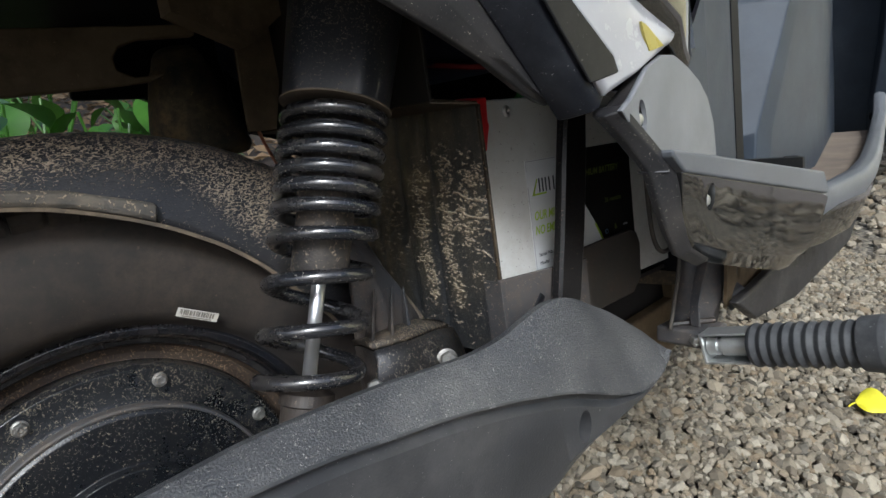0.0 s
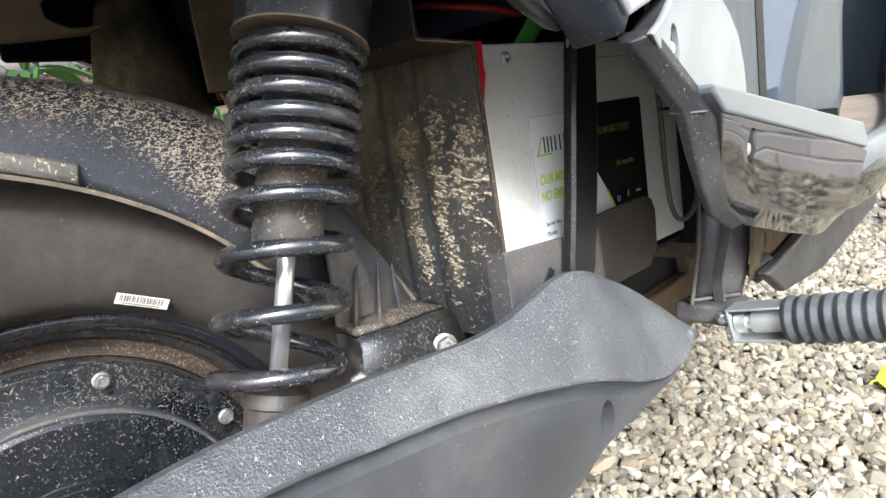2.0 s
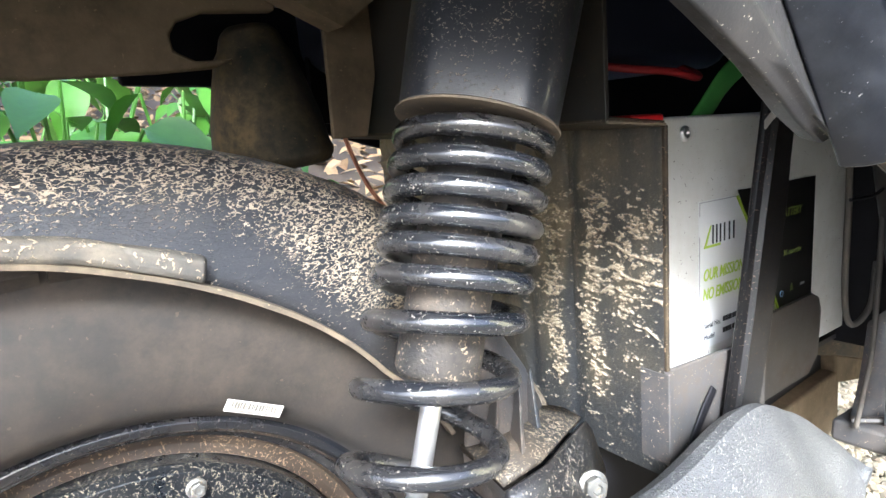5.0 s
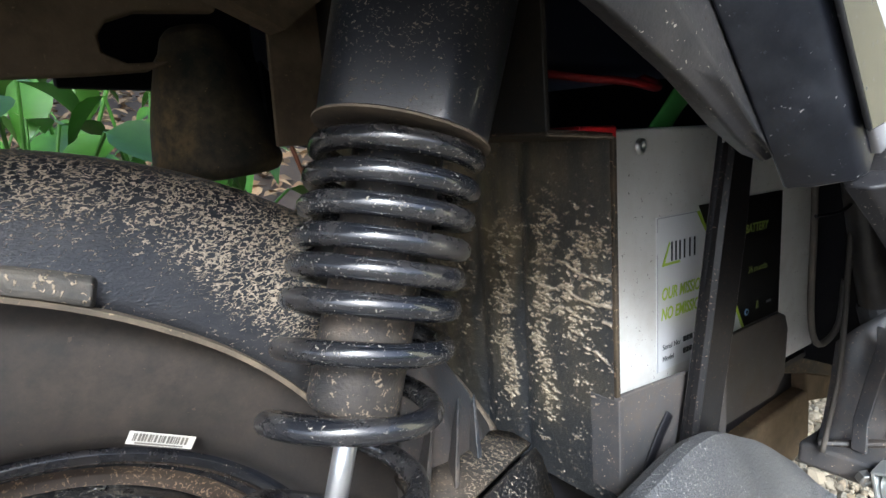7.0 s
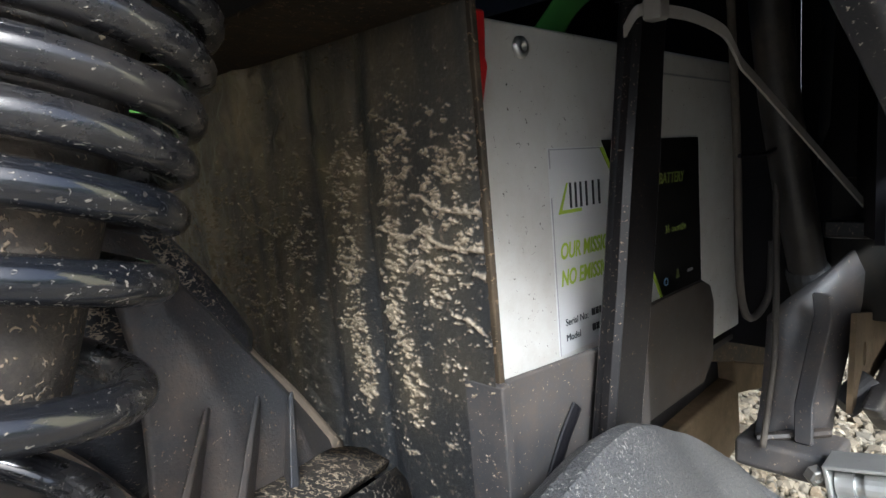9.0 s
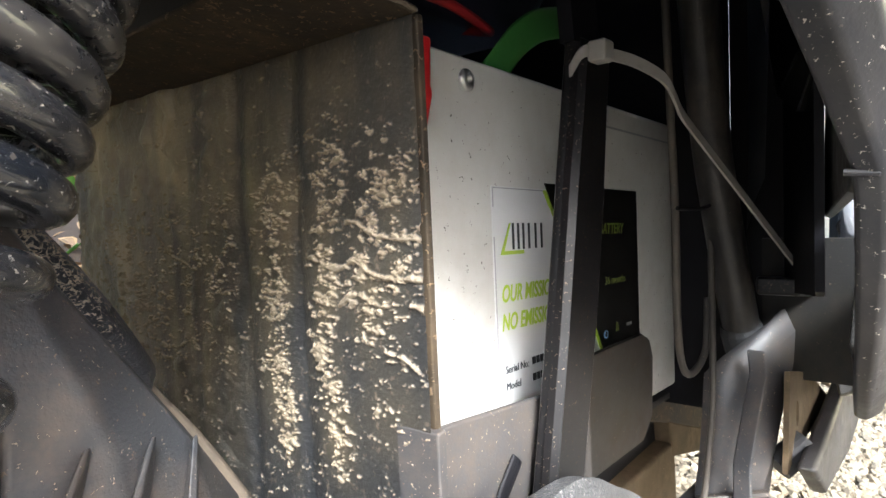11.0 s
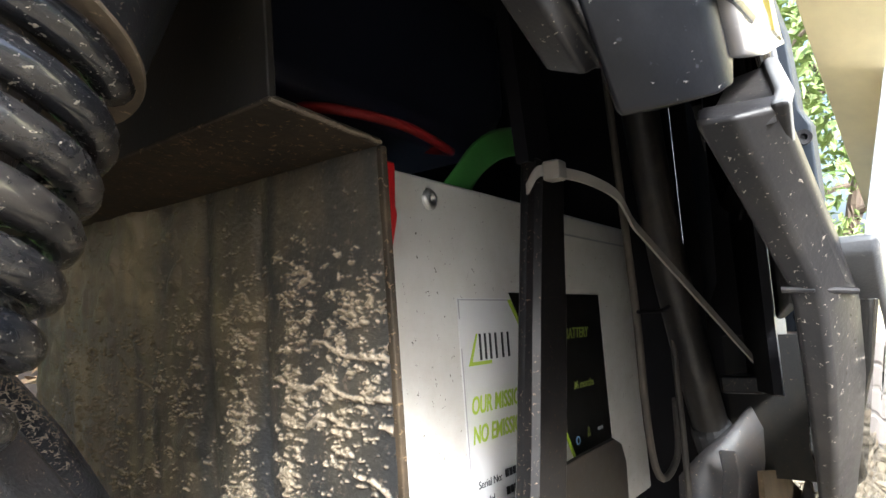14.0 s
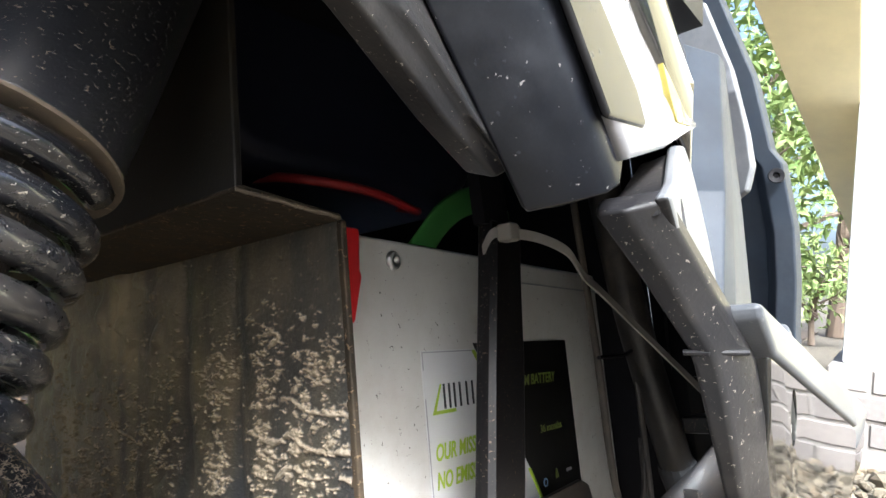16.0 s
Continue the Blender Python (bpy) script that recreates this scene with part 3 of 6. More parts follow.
def tree(at, height, spread, count, leaf, seed, name="tree", label="leafy garden tree with sunlit green crown"):
    r = random.Random(seed)
    ob = thing(name, label, "tree", at, leaning=False, group="garden trees")
    base = Vector(at)
    top = base + Vector((r.uniform(-.2, .2), r.uniform(-.2, .2), height * 0.6))
    part("trunk", tube(smooth_line([base, base.lerp(top, 0.5) + Vector((0.06, 0.05, 0)), top], 6), lambda t: height * 0.028 * (1 - 0.6 * t), 10), M_BARK, ob)
    ends = []
    for k in range(9):
        a = k * 2.4 + r.uniform(-.4, .4)
        s = base.lerp(top, r.uniform(0.35, 1.0))
        e = s + Vector((math.cos(a) * spread * r.uniform(.5, 1), math.sin(a) * spread * r.uniform(.5, 1), height * r.uniform(0.02, 0.4)))
        part("limb", tube(smooth_line([s, s.lerp(e, 0.5) + Vector((0, 0, height * 0.03)), e], 4), lambda t: height * 0.011 * (1 - 0.75 * t), 7), M_BARK, ob)
        ends += [s.lerp(e, q) for q in (0.45, 0.7, 0.9, 1.0)]
    bm = bmesh.new()
    for _ in range(count):
        c = r.choice(ends)
        d = Vector((r.gauss(0, 1), r.gauss(0, 1), r.gauss(0, 0.8))) * spread * 0.24
        leaf_shape(bm, c + d, Euler((r.uniform(-1, 1), r.uniform(-0.4, 1.2), r.uniform(0, 6.3))), leaf * r.uniform(.7, 1.3), leaf * r.uniform(.4, .6), 0.2, 1)
    part("crown", bm, M_TREELEAF, ob)
    return ob


for i, (x, y, h, s) in enumerate([(6.2, 1.5, 3.2, 1.3), (8.5, 0.6, 4.0, 1.7), (7.8, 2.9, 4.4, 1.8), (11, 1.6, 5.5, 2.4), (4.2, 3.6, 3.4, 1.5), (2.4, 5.0, 3.6, 1.7), (-0.6, 4.2, 3.2, 1.6), (-3.4, 3.2, 3.4, 1.5)]):
    tree((x, y, 0), h, s, 2800 if x > 6 else 1500, 0.15, 40 + i)
for i, (x, y) in enumerate([(5.0, 0.9), (5.6, 1.9), (4.6, 2.5), (6.8, 0.7), (0.5, 6.2), (1.3, 6.6), (2.0, 6.1), (-0.3, 6.6)]):
    tree((x, y, 0), 1.1, 0.55, 900, 0.085, 60 + i, "shrub", "dense sunlit green garden shrub")

# unseen dense trees, added to hold back sun and sky from the scooter
def shade_tree(at, crown, radius, count, leaf, seed):
    r = random.Random(seed)
    ob = thing("tree", "unseen dense tree added to dim light on the drive", "tree", at, leaning=False, group="garden trees")
    base, mid = Vector(at), Vector(crown)
    part("trunk", tube(smooth_line([base, base.lerp(mid, 0.45) + Vector((0.1, 0.05, 0)), mid], 6), lambda t: 0.16 * (1 - 0.6 * t), 12), M_BARK, ob)
    for k in range(14):
        a, u = k * 2.4, r.uniform(-0.35, 0.6)
        e = mid + Vector((math.cos(a) * radius * 0.85, math.sin(a) * radius * 0.85, radius * u * 0.6))
        part("limb", tube(smooth_line([base.lerp(mid, r.uniform(0.6, 0.95)), mid.lerp(e, 0.5) + Vector((0, 0, 0.15)), e], 4), lambda t: 0.06 * (1 - 0.8 * t), 7), M_BARK, ob)
    bm = bmesh.new()
    for _ in range(count):
        d = Vector((r.gauss(0, 1), r.gauss(0, 1), r.gauss(0, 1))).normalized() * radius * r.uniform(0.2, 1.0) ** 0.5
        d.z *= 0.5
        leaf_shape(bm, mid + d, Euler((r.uniform(-0.6, 0.6), r.uniform(-0.5, 0.6), r.uniform(0, 6.3))), leaf * r.uniform(.7, 1.3), leaf * r.uniform(.5, .75), 0.2, 1)
    part("crown", bm, M_TREELEAF, ob)


shade_tree((-2.6, 2.9, 0), (-2.0, 1.9, 4.4), 2.1, 9000, 0.2, 77)
shade_tree((-3.6, 0.3, 0), (-2.5, 0.1, 4.5), 2.1, 9000, 0.2, 78)
# row of trees far off on the camera's side of the drive
for i in range(9):
    tree((-7.5 + 1.6 * i, -7.6 - 0.6 * (i % 2), 0), 3.4 + 0.5 * (i % 3), 1.7, 1000, 0.27, 90 + i, "tree", "bushy green tree along the edge of the drive")

# veranda: brick plinth, white pillar, sloping cream underside of a stair
BX, BY = 2.25, 0.27
plinth = tagged(part("wall_plinth", block(BX + 0.006, 5.0, -2.6, BY - 0.006, -0.02, 0.288), M_MORTAR, thing("holder", "", "")), "low grey brick plinth of the veranda", "wall", kind="structure")
holder = plinth.parent
plinth.parent = None
bpy.data.objects.remove(holder)


def brick_mesh(lx, ly, lz):
    bm = block(-lx / 2, lx / 2, -ly / 2, ly / 2, -lz / 2, lz / 2)
    bmesh.ops.bevel(bm, geom=bm.edges[:], offset=0.004, segments=1, affect="EDGES")
    me = bpy.data.meshes.new("brick")
    bm.to_mesh(me)
    bm.free()
    me.materials.append(M_BRICK)
    return me


end_face, side_face = brick_mesh(0.10, 0.215, 0.064), brick_mesh(0.215, 0.10, 0.064)
r = random.Random(9)
for row in range(4):
    z = 0.034 + row * 0.074
    for k in range(11):
        ob = new("brick", end_face)
        ob.location = (BX + 0.05 + r.uniform(-.002, .002), BY - 0.108 - (row % 2) * 0.11 - k * 0.226, z)
        ob.parent = plinth
    for k in range(9):
        ob = new("brick", side_face)
        ob.location = (BX + 0.21 - (row % 2) * 0.1 + k * 0.226, BY - 0.05 + r.uniform(-.002, .002), z)
        ob.parent = plinth
porch = thing("wall_porch", "cream painted veranda wall on the brick plinth", "wall", (2.7, -1.3, 0.288), leaning=False, kind="structure")
soften(part("panel", block(BX + 0.30, BX + 0.50, -2.58, -0.063, 0.288, 3.2), M_CREAM, porch), 0.006)
pillar = thing("wall_pillar", "white painted veranda pillar standing on the brick plinth", "wall", (2.7, -0.6, 0.288), leaning=False, kind="structure")
soften(part("shaft", block(BX + 0.13, BX + 0.55, -0.06, BY - 0.03, 0.288, 3.2), M_WHITEWALL, pillar), 0.006)
stair = thing("stair_flight", "cream painted sloping underside of an outdoor stair flight", "stairs", (3.1, 0, 0.7), leaning=False, kind="structure")
# the slab runs down away from the garden side: near end high, far end low
low, high = Vector((3.36, 0.281, 0.733)), Vector((1.90, 0.467, 1.25))
run = high - low
edge = [low, low + run * 1.35]
far_side, near_side = Vector((0.0, -0.03, 0)), Vector((0.0, -0.318, 0))
rows = []
for off in (Vector((0, 0, 0)), Vector((0, 0, 0.16))):
    rows.append([edge[0] + off, edge[1] + off, edge[1] + near_side + off, edge[0] + far_side + off])
soften(part("slab", loft(rows, close_u=True, caps=True), M_CREAM, stair), 0.008)

# ---- the scooter ----
scooter = thing("scooter", "dusty black and grey electric scooter on its side stand", "scooter", (0.053, -0.03, 0.0))
AX = (0.053, 0.255)          # axle, x and z
YC = -0.03                   # the middle plane of the wheel


def mirrored(profile):
    return profile + [(r, 2 * YC - y) for r, y in reversed(profile)]


wheel = part("rear_wheel", lathe([(0.0, -0.078), (0.030, -0.078), (0.032, -0.0765), (0.056, -0.0755), (0.058, -0.071), (0.086, -0.069), (0.0895, -0.067), (0.0905, -0.0615), (0.093, -0.0605),
                                  (0.1105, -0.0600), (0.113, -0.056), (0.1135, -0.046), (0.1135, 0.02), (0.0, 0.02)], AX, 120), M_HUB, scooter, "black hub motor with mud specks", smooth=True)
wheel.data.shade_smooth()
ring = [max(0.0, min(1.0, (math.hypot(v.co.x + BASES["scooter"].x - AX[0], v.co.z + BASES["scooter"].z - AX[1]) - 0.078) / 0.012)) * 0.75 + 0.25 for v in wheel.data.vertices]
wheel.data.attributes.new("mud", "FLOAT", "POINT").data.foreach_set("value", ring)
soften(wheel, 0.0006, 1, 25)
rim = soften(part("rim", lathe(mirrored([(0.1140, -0.048), (0.118, -0.0465), (0.1225, -0.048), (0.1245, -0.055), (0.1285, -0.0575), (0.1300, -0.0655), (0.1325, -0.0700), (0.1360, -0.0712), (0.1385, -0.0690), (0.1375, -0.060)]), AX, 120), M_RIM, wheel, "black painted rim with rusty dirt"), 0.0005, 1, 30)
rim.data.materials.append(M_RIMDIRT)
for p in rim.data.polygons:
    q = p.center + BASES["scooter"]
    if math.hypot(q.x - AX[0], q.z - AX[1]) < 0.1243:
        p.material_index = 1
soften(part("hub_ring", lathe([(0.0888, -0.0672), (0.0888, -0.0688), (0.0902, -0.0692), (0.0912, -0.0680), (0.0914, -0.0620)], AX, 96), M_TRAY, wheel, "pale raised edge of the hub cover"), 0.0003, 1)
tyre = part("tyre", lathe(mirrored([(0.1340, -0.064), (0.1375, -0.0690), (0.1405, -0.0725), (0.1412, -0.0760), (0.1480, -0.0815), (0.160, -0.0848), (0.175, -0.0850), (0.188, -0.0825), (0.200, -0.0775), (0.204, -0.079), (0.212, -0.0705), (0.224, -0.052), (0.230, -0.03)]), AX, 140), M_TYRE, wheel, "dusty brown-black rubber tyre", smooth=True)
for k in range(9):
    a = radians(29 + 40 * k)
    at = (AX[0] + 0.1035 * math.cos(a), -0.0602, AX[1] + 0.1035 * math.sin(a))
    hexbolt("bolt", wheel, at, (0, -1, 0), 0.0060, 0.004, M_BOLT, 0.0044)
# tread blocks along the tyre
for k in range(78):
    a = radians(k * 360 / 78)
    w = radians(1.95)
    rows = []
    for yy, rr in ((-0.0792, 0.2000), (-0.0785, 0.2045), (-0.0705, 0.2145), (-0.055, 0.2245), (-0.038, 0.2305)):
        rows.append([(AX[0] + (rr + d) * math.cos(a + s + (yy + 0.079) * 1.5), yy - e, AX[1] + (rr + d) * math.sin(a + s + (yy + 0.079) * 1.5)) for s, d, e in ((-w, -0.003, -0.002), (-w, 0.003, 0.002), (w, 0.003, 0.002), (w, -0.003, -0.002))])
    part("tread_block", loft(rows, close_u=True, caps=True), M_TYRE, wheel)

# paper label with a bar code on the side wall
code = part("barcode_label", block(-0.0145, 0.0145, -0.0004, 0, -0.0030, 0.0033), M_LABELPAPER, wheel, "small white paper label with black bars")
LABEL_AT = pose(0.1125, -0.0842, 0.3885, 0, 0, 0) @ Matrix.Rotation(radians(27), 4, "Y") @ pose(0, 0, 0, 12, 0, 0) @ Matrix.Scale(0.83, 4)
code.matrix_basis = Matrix.Translation(-BASES["scooter"]) @ LABEL_AT @ Matrix.Translation(BASES["scooter"])
r = random.Random(3)
x = -0.0125
while x < 0.012:
    w = r.choice((0.0004, 0.0007, 0.0010))
    ob = part("bar", block(x, x + w, -0.0007, -0.0003, -0.0010, 0.0026), M_LINE2, wheel)
    ob.matrix_basis = code.matrix_basis
    x += w + r.choice((0.0004, 0.0008))
ob = part("bar", block(-0.011, 0.010, -0.0007, -0.0003, -0.0024, -0.0017), M_LINE2, wheel)
ob.matrix_basis = code.matrix_basis


# rear fender that hugs the tyre
def low_edge(a):
    pts = [(30, 0.172), (51, 0.1775), (57, 0.1820), (64, 0.1870), (70.5, 0.1914), (77.5, 0.1970), (84, 0.2025), (90, 0.2085), (97, 0.215), (110, 0.224), (160, 0.226)]
    for (a0, r0), (a1, r1) in zip(pts, pts[1:]):
        if a0 <= a <= a1:
            return r0 + (r1 - r0) * (a - a0) / (a1 - a0)


rows, lip = [], []
for k in range(127):
    a = 34 + k
    rl, top = low_edge(a), 0.2445 - max(0, 52 - a) * 0.0006
    prof = [(rl, -0.1005), (rl + 0.006, -0.1010), (rl + (top - rl) * 0.3, -0.0997), (rl + (top - rl) * 0.5, -0.0983), (rl + (top - rl) * 0.68, -0.0958), (top - 0.008, -0.0915), (top - 0.004, -0.087), (top - 0.0012, -0.082), (top, -0.077), (top + 0.001, -0.06), (top + 0.001, YC)]
    prof = prof + [(q, 2 * YC - y) for q, y in reversed(prof[:-1])]
    c, s = math.cos(radians(a)), math.sin(radians(a))
    rows.append([(AX[0] + q * c, y, AX[1] + q * s) for q, y in prof])
    lip.append([(AX[0] + q * c, y, AX[1] + q * s) for q, y in ((rl - 0.0012, -0.0985), (rl - 0.0016, -0.1035), (rl + 0.0004, -0.1042), (rl + 0.001, -0.0995))])
fender_mesh = loft(rows)
fender = thicken(part("rear_fender", fender_mesh, M_FENDER, scooter, "black fender caked in flecks of mud", smooth=True), 0.0025)
where = []
for v in fender.data.vertices:
    q = v.co + BASES["scooter"]
    rr, a = math.hypot(q.x - AX[0], q.z - AX[1]), math.degrees(math.atan2(q.z - AX[1], q.x - AX[0]))
    near = max(0.0, min(1.0, (76 - a) / 14))
    where.append(max(0.0, min(1.0, (rr - 0.216 + 0.026 * near) / 0.014)) * (0.88 + 0.12 * near) * max(0.0, min(1.0, (a - 36) / 9)))
fender.data.attributes.new("mud", "FLOAT", "POINT").data.foreach_set("value", where)
part("edge_lip", loft(lip, close_u=True, caps=True), M_FENDER_EDGE, fender, "dusty rolled lip along the fender")
cl = []
for a, rr, y, k in ((76.8, 0.2040, -0.1010, 0.7), (77.3, 0.2045, -0.1055, 1.0), (80, 0.2062, -0.1068, 1.0), (83.5, 0.2085, -0.1066, 0.95), (84, 0.2090, -0.1050, 0.9), (88, 0.2132, -0.1048, 0.9), (96, 0.2200, -0.1045, 0.9), (110, 0.2290, -0.1020, 0.7)):
    c, s = math.cos(radians(a)), math.sin(radians(a))
    low, top = low_edge(a) + 0.0009, rr + 0.0024
    cl.append([(AX[0] + q * c, y + e * k, AX[1] + q * s) for q, e in ((low, 0.008), (low, 0.0012), (low + 0.0022, -0.0006), (top - 0.0014, -0.0006), (top, 0.0012), (top + 0.0006, 0.008))])
soften(part("clip", loft(cl, close_u=True, caps=True), M_CLIP, fender, "mud-smeared moulded strip along the fender"), 0.0015, 2)

# shock absorber
TOP, BOT = Vector((0.1955, -0.1375, 0.493)), Vector((0.1410, -0.1490, 0.352))
AXIS = (BOT - TOP)
UP = -AXIS.normalized()
R1 = Vector((0, 1, 0)).cross(UP).normalized()
R2 = UP.cross(R1)
shock = part("shock_absorber", along(TOP + AXIS * 0.02, BOT, [(0, 0.0158), (0.0900, 0.0158), (0.0925, 0.0145), (0.0945, 0.010)]), M_DAMPER, scooter, "muddy damper body of the rear shock", smooth=False)
soften(shock, 0.0008, 1)
part("rod", along(TOP, BOT + AXIS.normalized() * 0.01, [(0.07, 0.0039), (0.158, 0.0039)], 24), M_CHROME, shock, "bright chromed shock rod", smooth=True)
part("lower_seat", along(BOT + AXIS.normalized() * 0.003, BOT + AXIS, [(0, 0.010), (0.002, 0.012), (0.004, 0.0145), (0.010, 0.0150), (0.011, 0.0135), (0.034, 0.013)]), M_STEEL, shock, "dusty lower spring seat")
STEPS = [(0, 0.0), (1, 0.07), (2, 0.137), (3, 0.205), (4, 0.268), (5, 0.336), (6, 0.432), (7, 0.585), (8, 0.768), (9, 0.945), (9.6, 1.0)]
DROP = 0.053


def turn_height(t):
    if t <= 0:
        return 0.07 * t
    for (t0, s0), (t1, s1) in zip(STEPS, STEPS[1:]):
        if t0 <= t <= t1:
            return s0 + (s1 - s0) * (t - t0) / (t1 - t0)
    return STEPS[-1][1]


FRONT = 125.0
line = []
for k in range(-12, 9 * 48 + 24):
    t = k / 48
    s = sum(turn_height(t + d / 10) for d in range(-3, 4)) / 7
    w = 2 * math.pi * t + radians(FRONT)
    line.append(TOP + AXIS * (s + DROP) + (R1 * math.cos(w) - R2 * math.sin(w)) * 0.0268)
part("coil_spring", tube(line, 0.0040, 12), M_SPRING, shock, "glossy black coil spring with mud flecks", smooth=True)


def dee(w):
    """Round, with a flat facet towards the front outer side."""
    a = (w - radians(315) + math.pi) % (2 * math.pi) - math.pi
    return 1.0 if abs(a) > 0.62 else math.cos(0.62) / math.cos(a)


shroud = part("shroud", along(TOP + UP * 0.000, TOP + UP, [(0, 0.0300), (0.03, 0.0315), (0.07, 0.033), (0.13, 0.034)], 64, dee), M_SHROUD, shock, "black plastic shroud over the shock's upper end")
spread = []
for v in shroud.data.vertices:
    q = v.co + BASES["scooter"] - TOP
    side = max(0.0, min(1.0, 0.45 - (q - UP * q.dot(UP)).x / 0.045))
    spread.append(max(0.04, min(1.0, q.dot(UP) / 0.055)) * (0.25 + 0.75 * side))
shroud.data.attributes.new("mud", "FLOAT", "POINT").data.foreach_set("value", spread)
soften(shroud, 0.001, 1, 30)
collar = part("collar", along(TOP - UP * 0.0012, TOP + UP, [(0, 0.0290), (0.0, 0.0312), (0.0008, 0.0314), (0.0014, 0.0302)], 64), M_FENDER_EDGE, shock, "dusty rim of the shroud")

# splash guard with dried mud
GY0, GY1, GZ0, GZ1 = -0.1505, 0.096, 0.306, 0.4845


def soft_noise(r, shape, sy, sz):
    """Even noise blurred over sy by sz cells, brought to unit spread."""
    a = np.fft.rfft2(r.normal(size=shape))
    fy, fz = np.fft.fftfreq(shape[0])[:, None], np.fft.rfftfreq(shape[1])[None, :]
    out = np.fft.irfft2(a * np.exp(-2 * math.pi ** 2 * ((fy * sy) ** 2 + (fz * sz) ** 2)), s=shape)
    return (out - out.mean()) / out.std()


def bump(v, lo, hi, soft):
    """1 between lo and hi, fading to 0 over soft on both sides."""
    return np.clip((v - lo) / soft + 0.5, 0, 1) * np.clip((hi - v) / soft + 0.5, 0, 1)


def mud_field(ny, nz):
    """Dried mud thrown on the guard: ragged clots crowded in vertical runs, dark grooves between, a few level ridges."""
    r = np.random.default_rng(17)
    ys, zs = np.linspace(GY0, GY1, ny + 1), np.linspace(GZ0, GZ1, nz + 1)
    shape = (ny + 1, nz + 1)
    cell = (GY1 - GY0) / ny
    Y, Z = np.meshgrid(ys, zs, indexing="ij")
    n = 0.58 * soft_noise(r, shape, 0.0019 / cell, 0.0009 / cell) + 0.56 * soft_noise(r, shape, 0.0008 / cell, 0.00042 / cell) + 0.50 * soft_noise(r, shape, 0.00030 / cell, 0.00022 / cell)
    n /= n.std()
    drift = 0.0025 * soft_noise(r, shape, 0.02 / cell, 0.008 / cell)
    uneven = soft_noise(r, shape, 0.004 / cell, 0.007 / cell)
    Yw = Y + drift
    run_a = np.exp(-((Yw + 0.079 + 0.05 * (0.40 - Z)) / 0.0085) ** 2) * bump(Z, 0.338, 0.449, 0.026)
    run_b = np.exp(-((Yw + 0.1075) / 0.0078) ** 2) * bump(Z, 0.342, 0.456, 0.026)
    run_c = np.exp(-((Yw + 0.134) / 0.0135) ** 2) * (0.95 * bump(Z, 0.395, 0.448, 0.020) + 0.38 * bump(Z, 0.355, 0.395, 0.02))
    run_d = 0.45 * np.exp(-((Yw + 0.050) / 0.006) ** 2) * bump(Z, 0.372, 0.462, 0.03)
    left = 0.55 * bump(Yw, -0.046, 0.055, 0.03) * bump(Z, 0.362, 0.432, 0.03)
    dense = np.maximum.reduce([run_a, 1.06 * run_b, run_c, run_d, left]) * (0.86 + 0.16 * uneven) + 0.10
    groove = 0.9 * np.exp(-((Yw + 0.0925) / 0.0036) ** 2) + 0.9 * np.exp(-((Yw + 0.0585) / 0.0042) ** 2)
    dense = dense * (1 - np.clip(groove, 0, 0.95)) * np.clip((0.470 - Z) / 0.02, 0.25, 1)
    thr = 1.75 - 2.15 * np.clip(dense, 0, 1.05)
    field = np.clip((n - thr) * 1.2, 0, 1) * np.clip(0.45 + 0.25 * n, 0.25, 1) * np.clip(0.40 + 0.75 * dense, 0, 1)
    # level ridges of thicker mud
    wave = soft_noise(r, shape, 0.004 / cell, 0.02 / cell)
    for za, ya, zb, yb, thick in ((0.4135, -0.098, 0.4075, -0.150, 1.0), (0.3995, -0.101, 0.4005, -0.150, 0.9), (0.4240, -0.118, 0.4195, -0.150, 0.75), (0.3858, -0.133, 0.3823, -0.147, 0.7), (0.4240, 0.006, 0.4085, -0.024, 0.45), (0.362, -0.136, 0.3625, -0.1505, 0.6)):
        t = np.clip((Y - ya) / (yb - ya), 0, 1)
        inside = bump((Y - ya) / (yb - ya), 0, 1, 0.12)
        d = (Z - (za + (zb - za) * t) - 0.0011 * wave) / (0.0013 * thick)
        d = np.where(d > 0, d * 0.8, d * 1.6)
        field = np.maximum(field, np.clip(1.1 - np.abs(d) + 0.45 * n, 0, 1) * inside * min(1.0, 0.4 + 0.6 * thick))
    film = np.clip((Yw + 0.115) / 0.075, 0, 1) * 0.80 + 0.45 * np.clip((Z - 0.405) / 0.06, 0, 1)
    streak = soft_noise(r, shape, 0.0022 / cell, 0.03 / cell)
    film = film * np.clip(0.85 + 0.22 * streak, 0.3, 1.3) * (1 - 0.75 * np.clip(groove, 0, 1)) * np.clip((Z - 0.318) / 0.05, 0.15, 1)
    film = np.maximum(film, 0.42 * np.clip(dense, 0, 1))
    return ys, zs, field, np.clip(film, 0, 1)


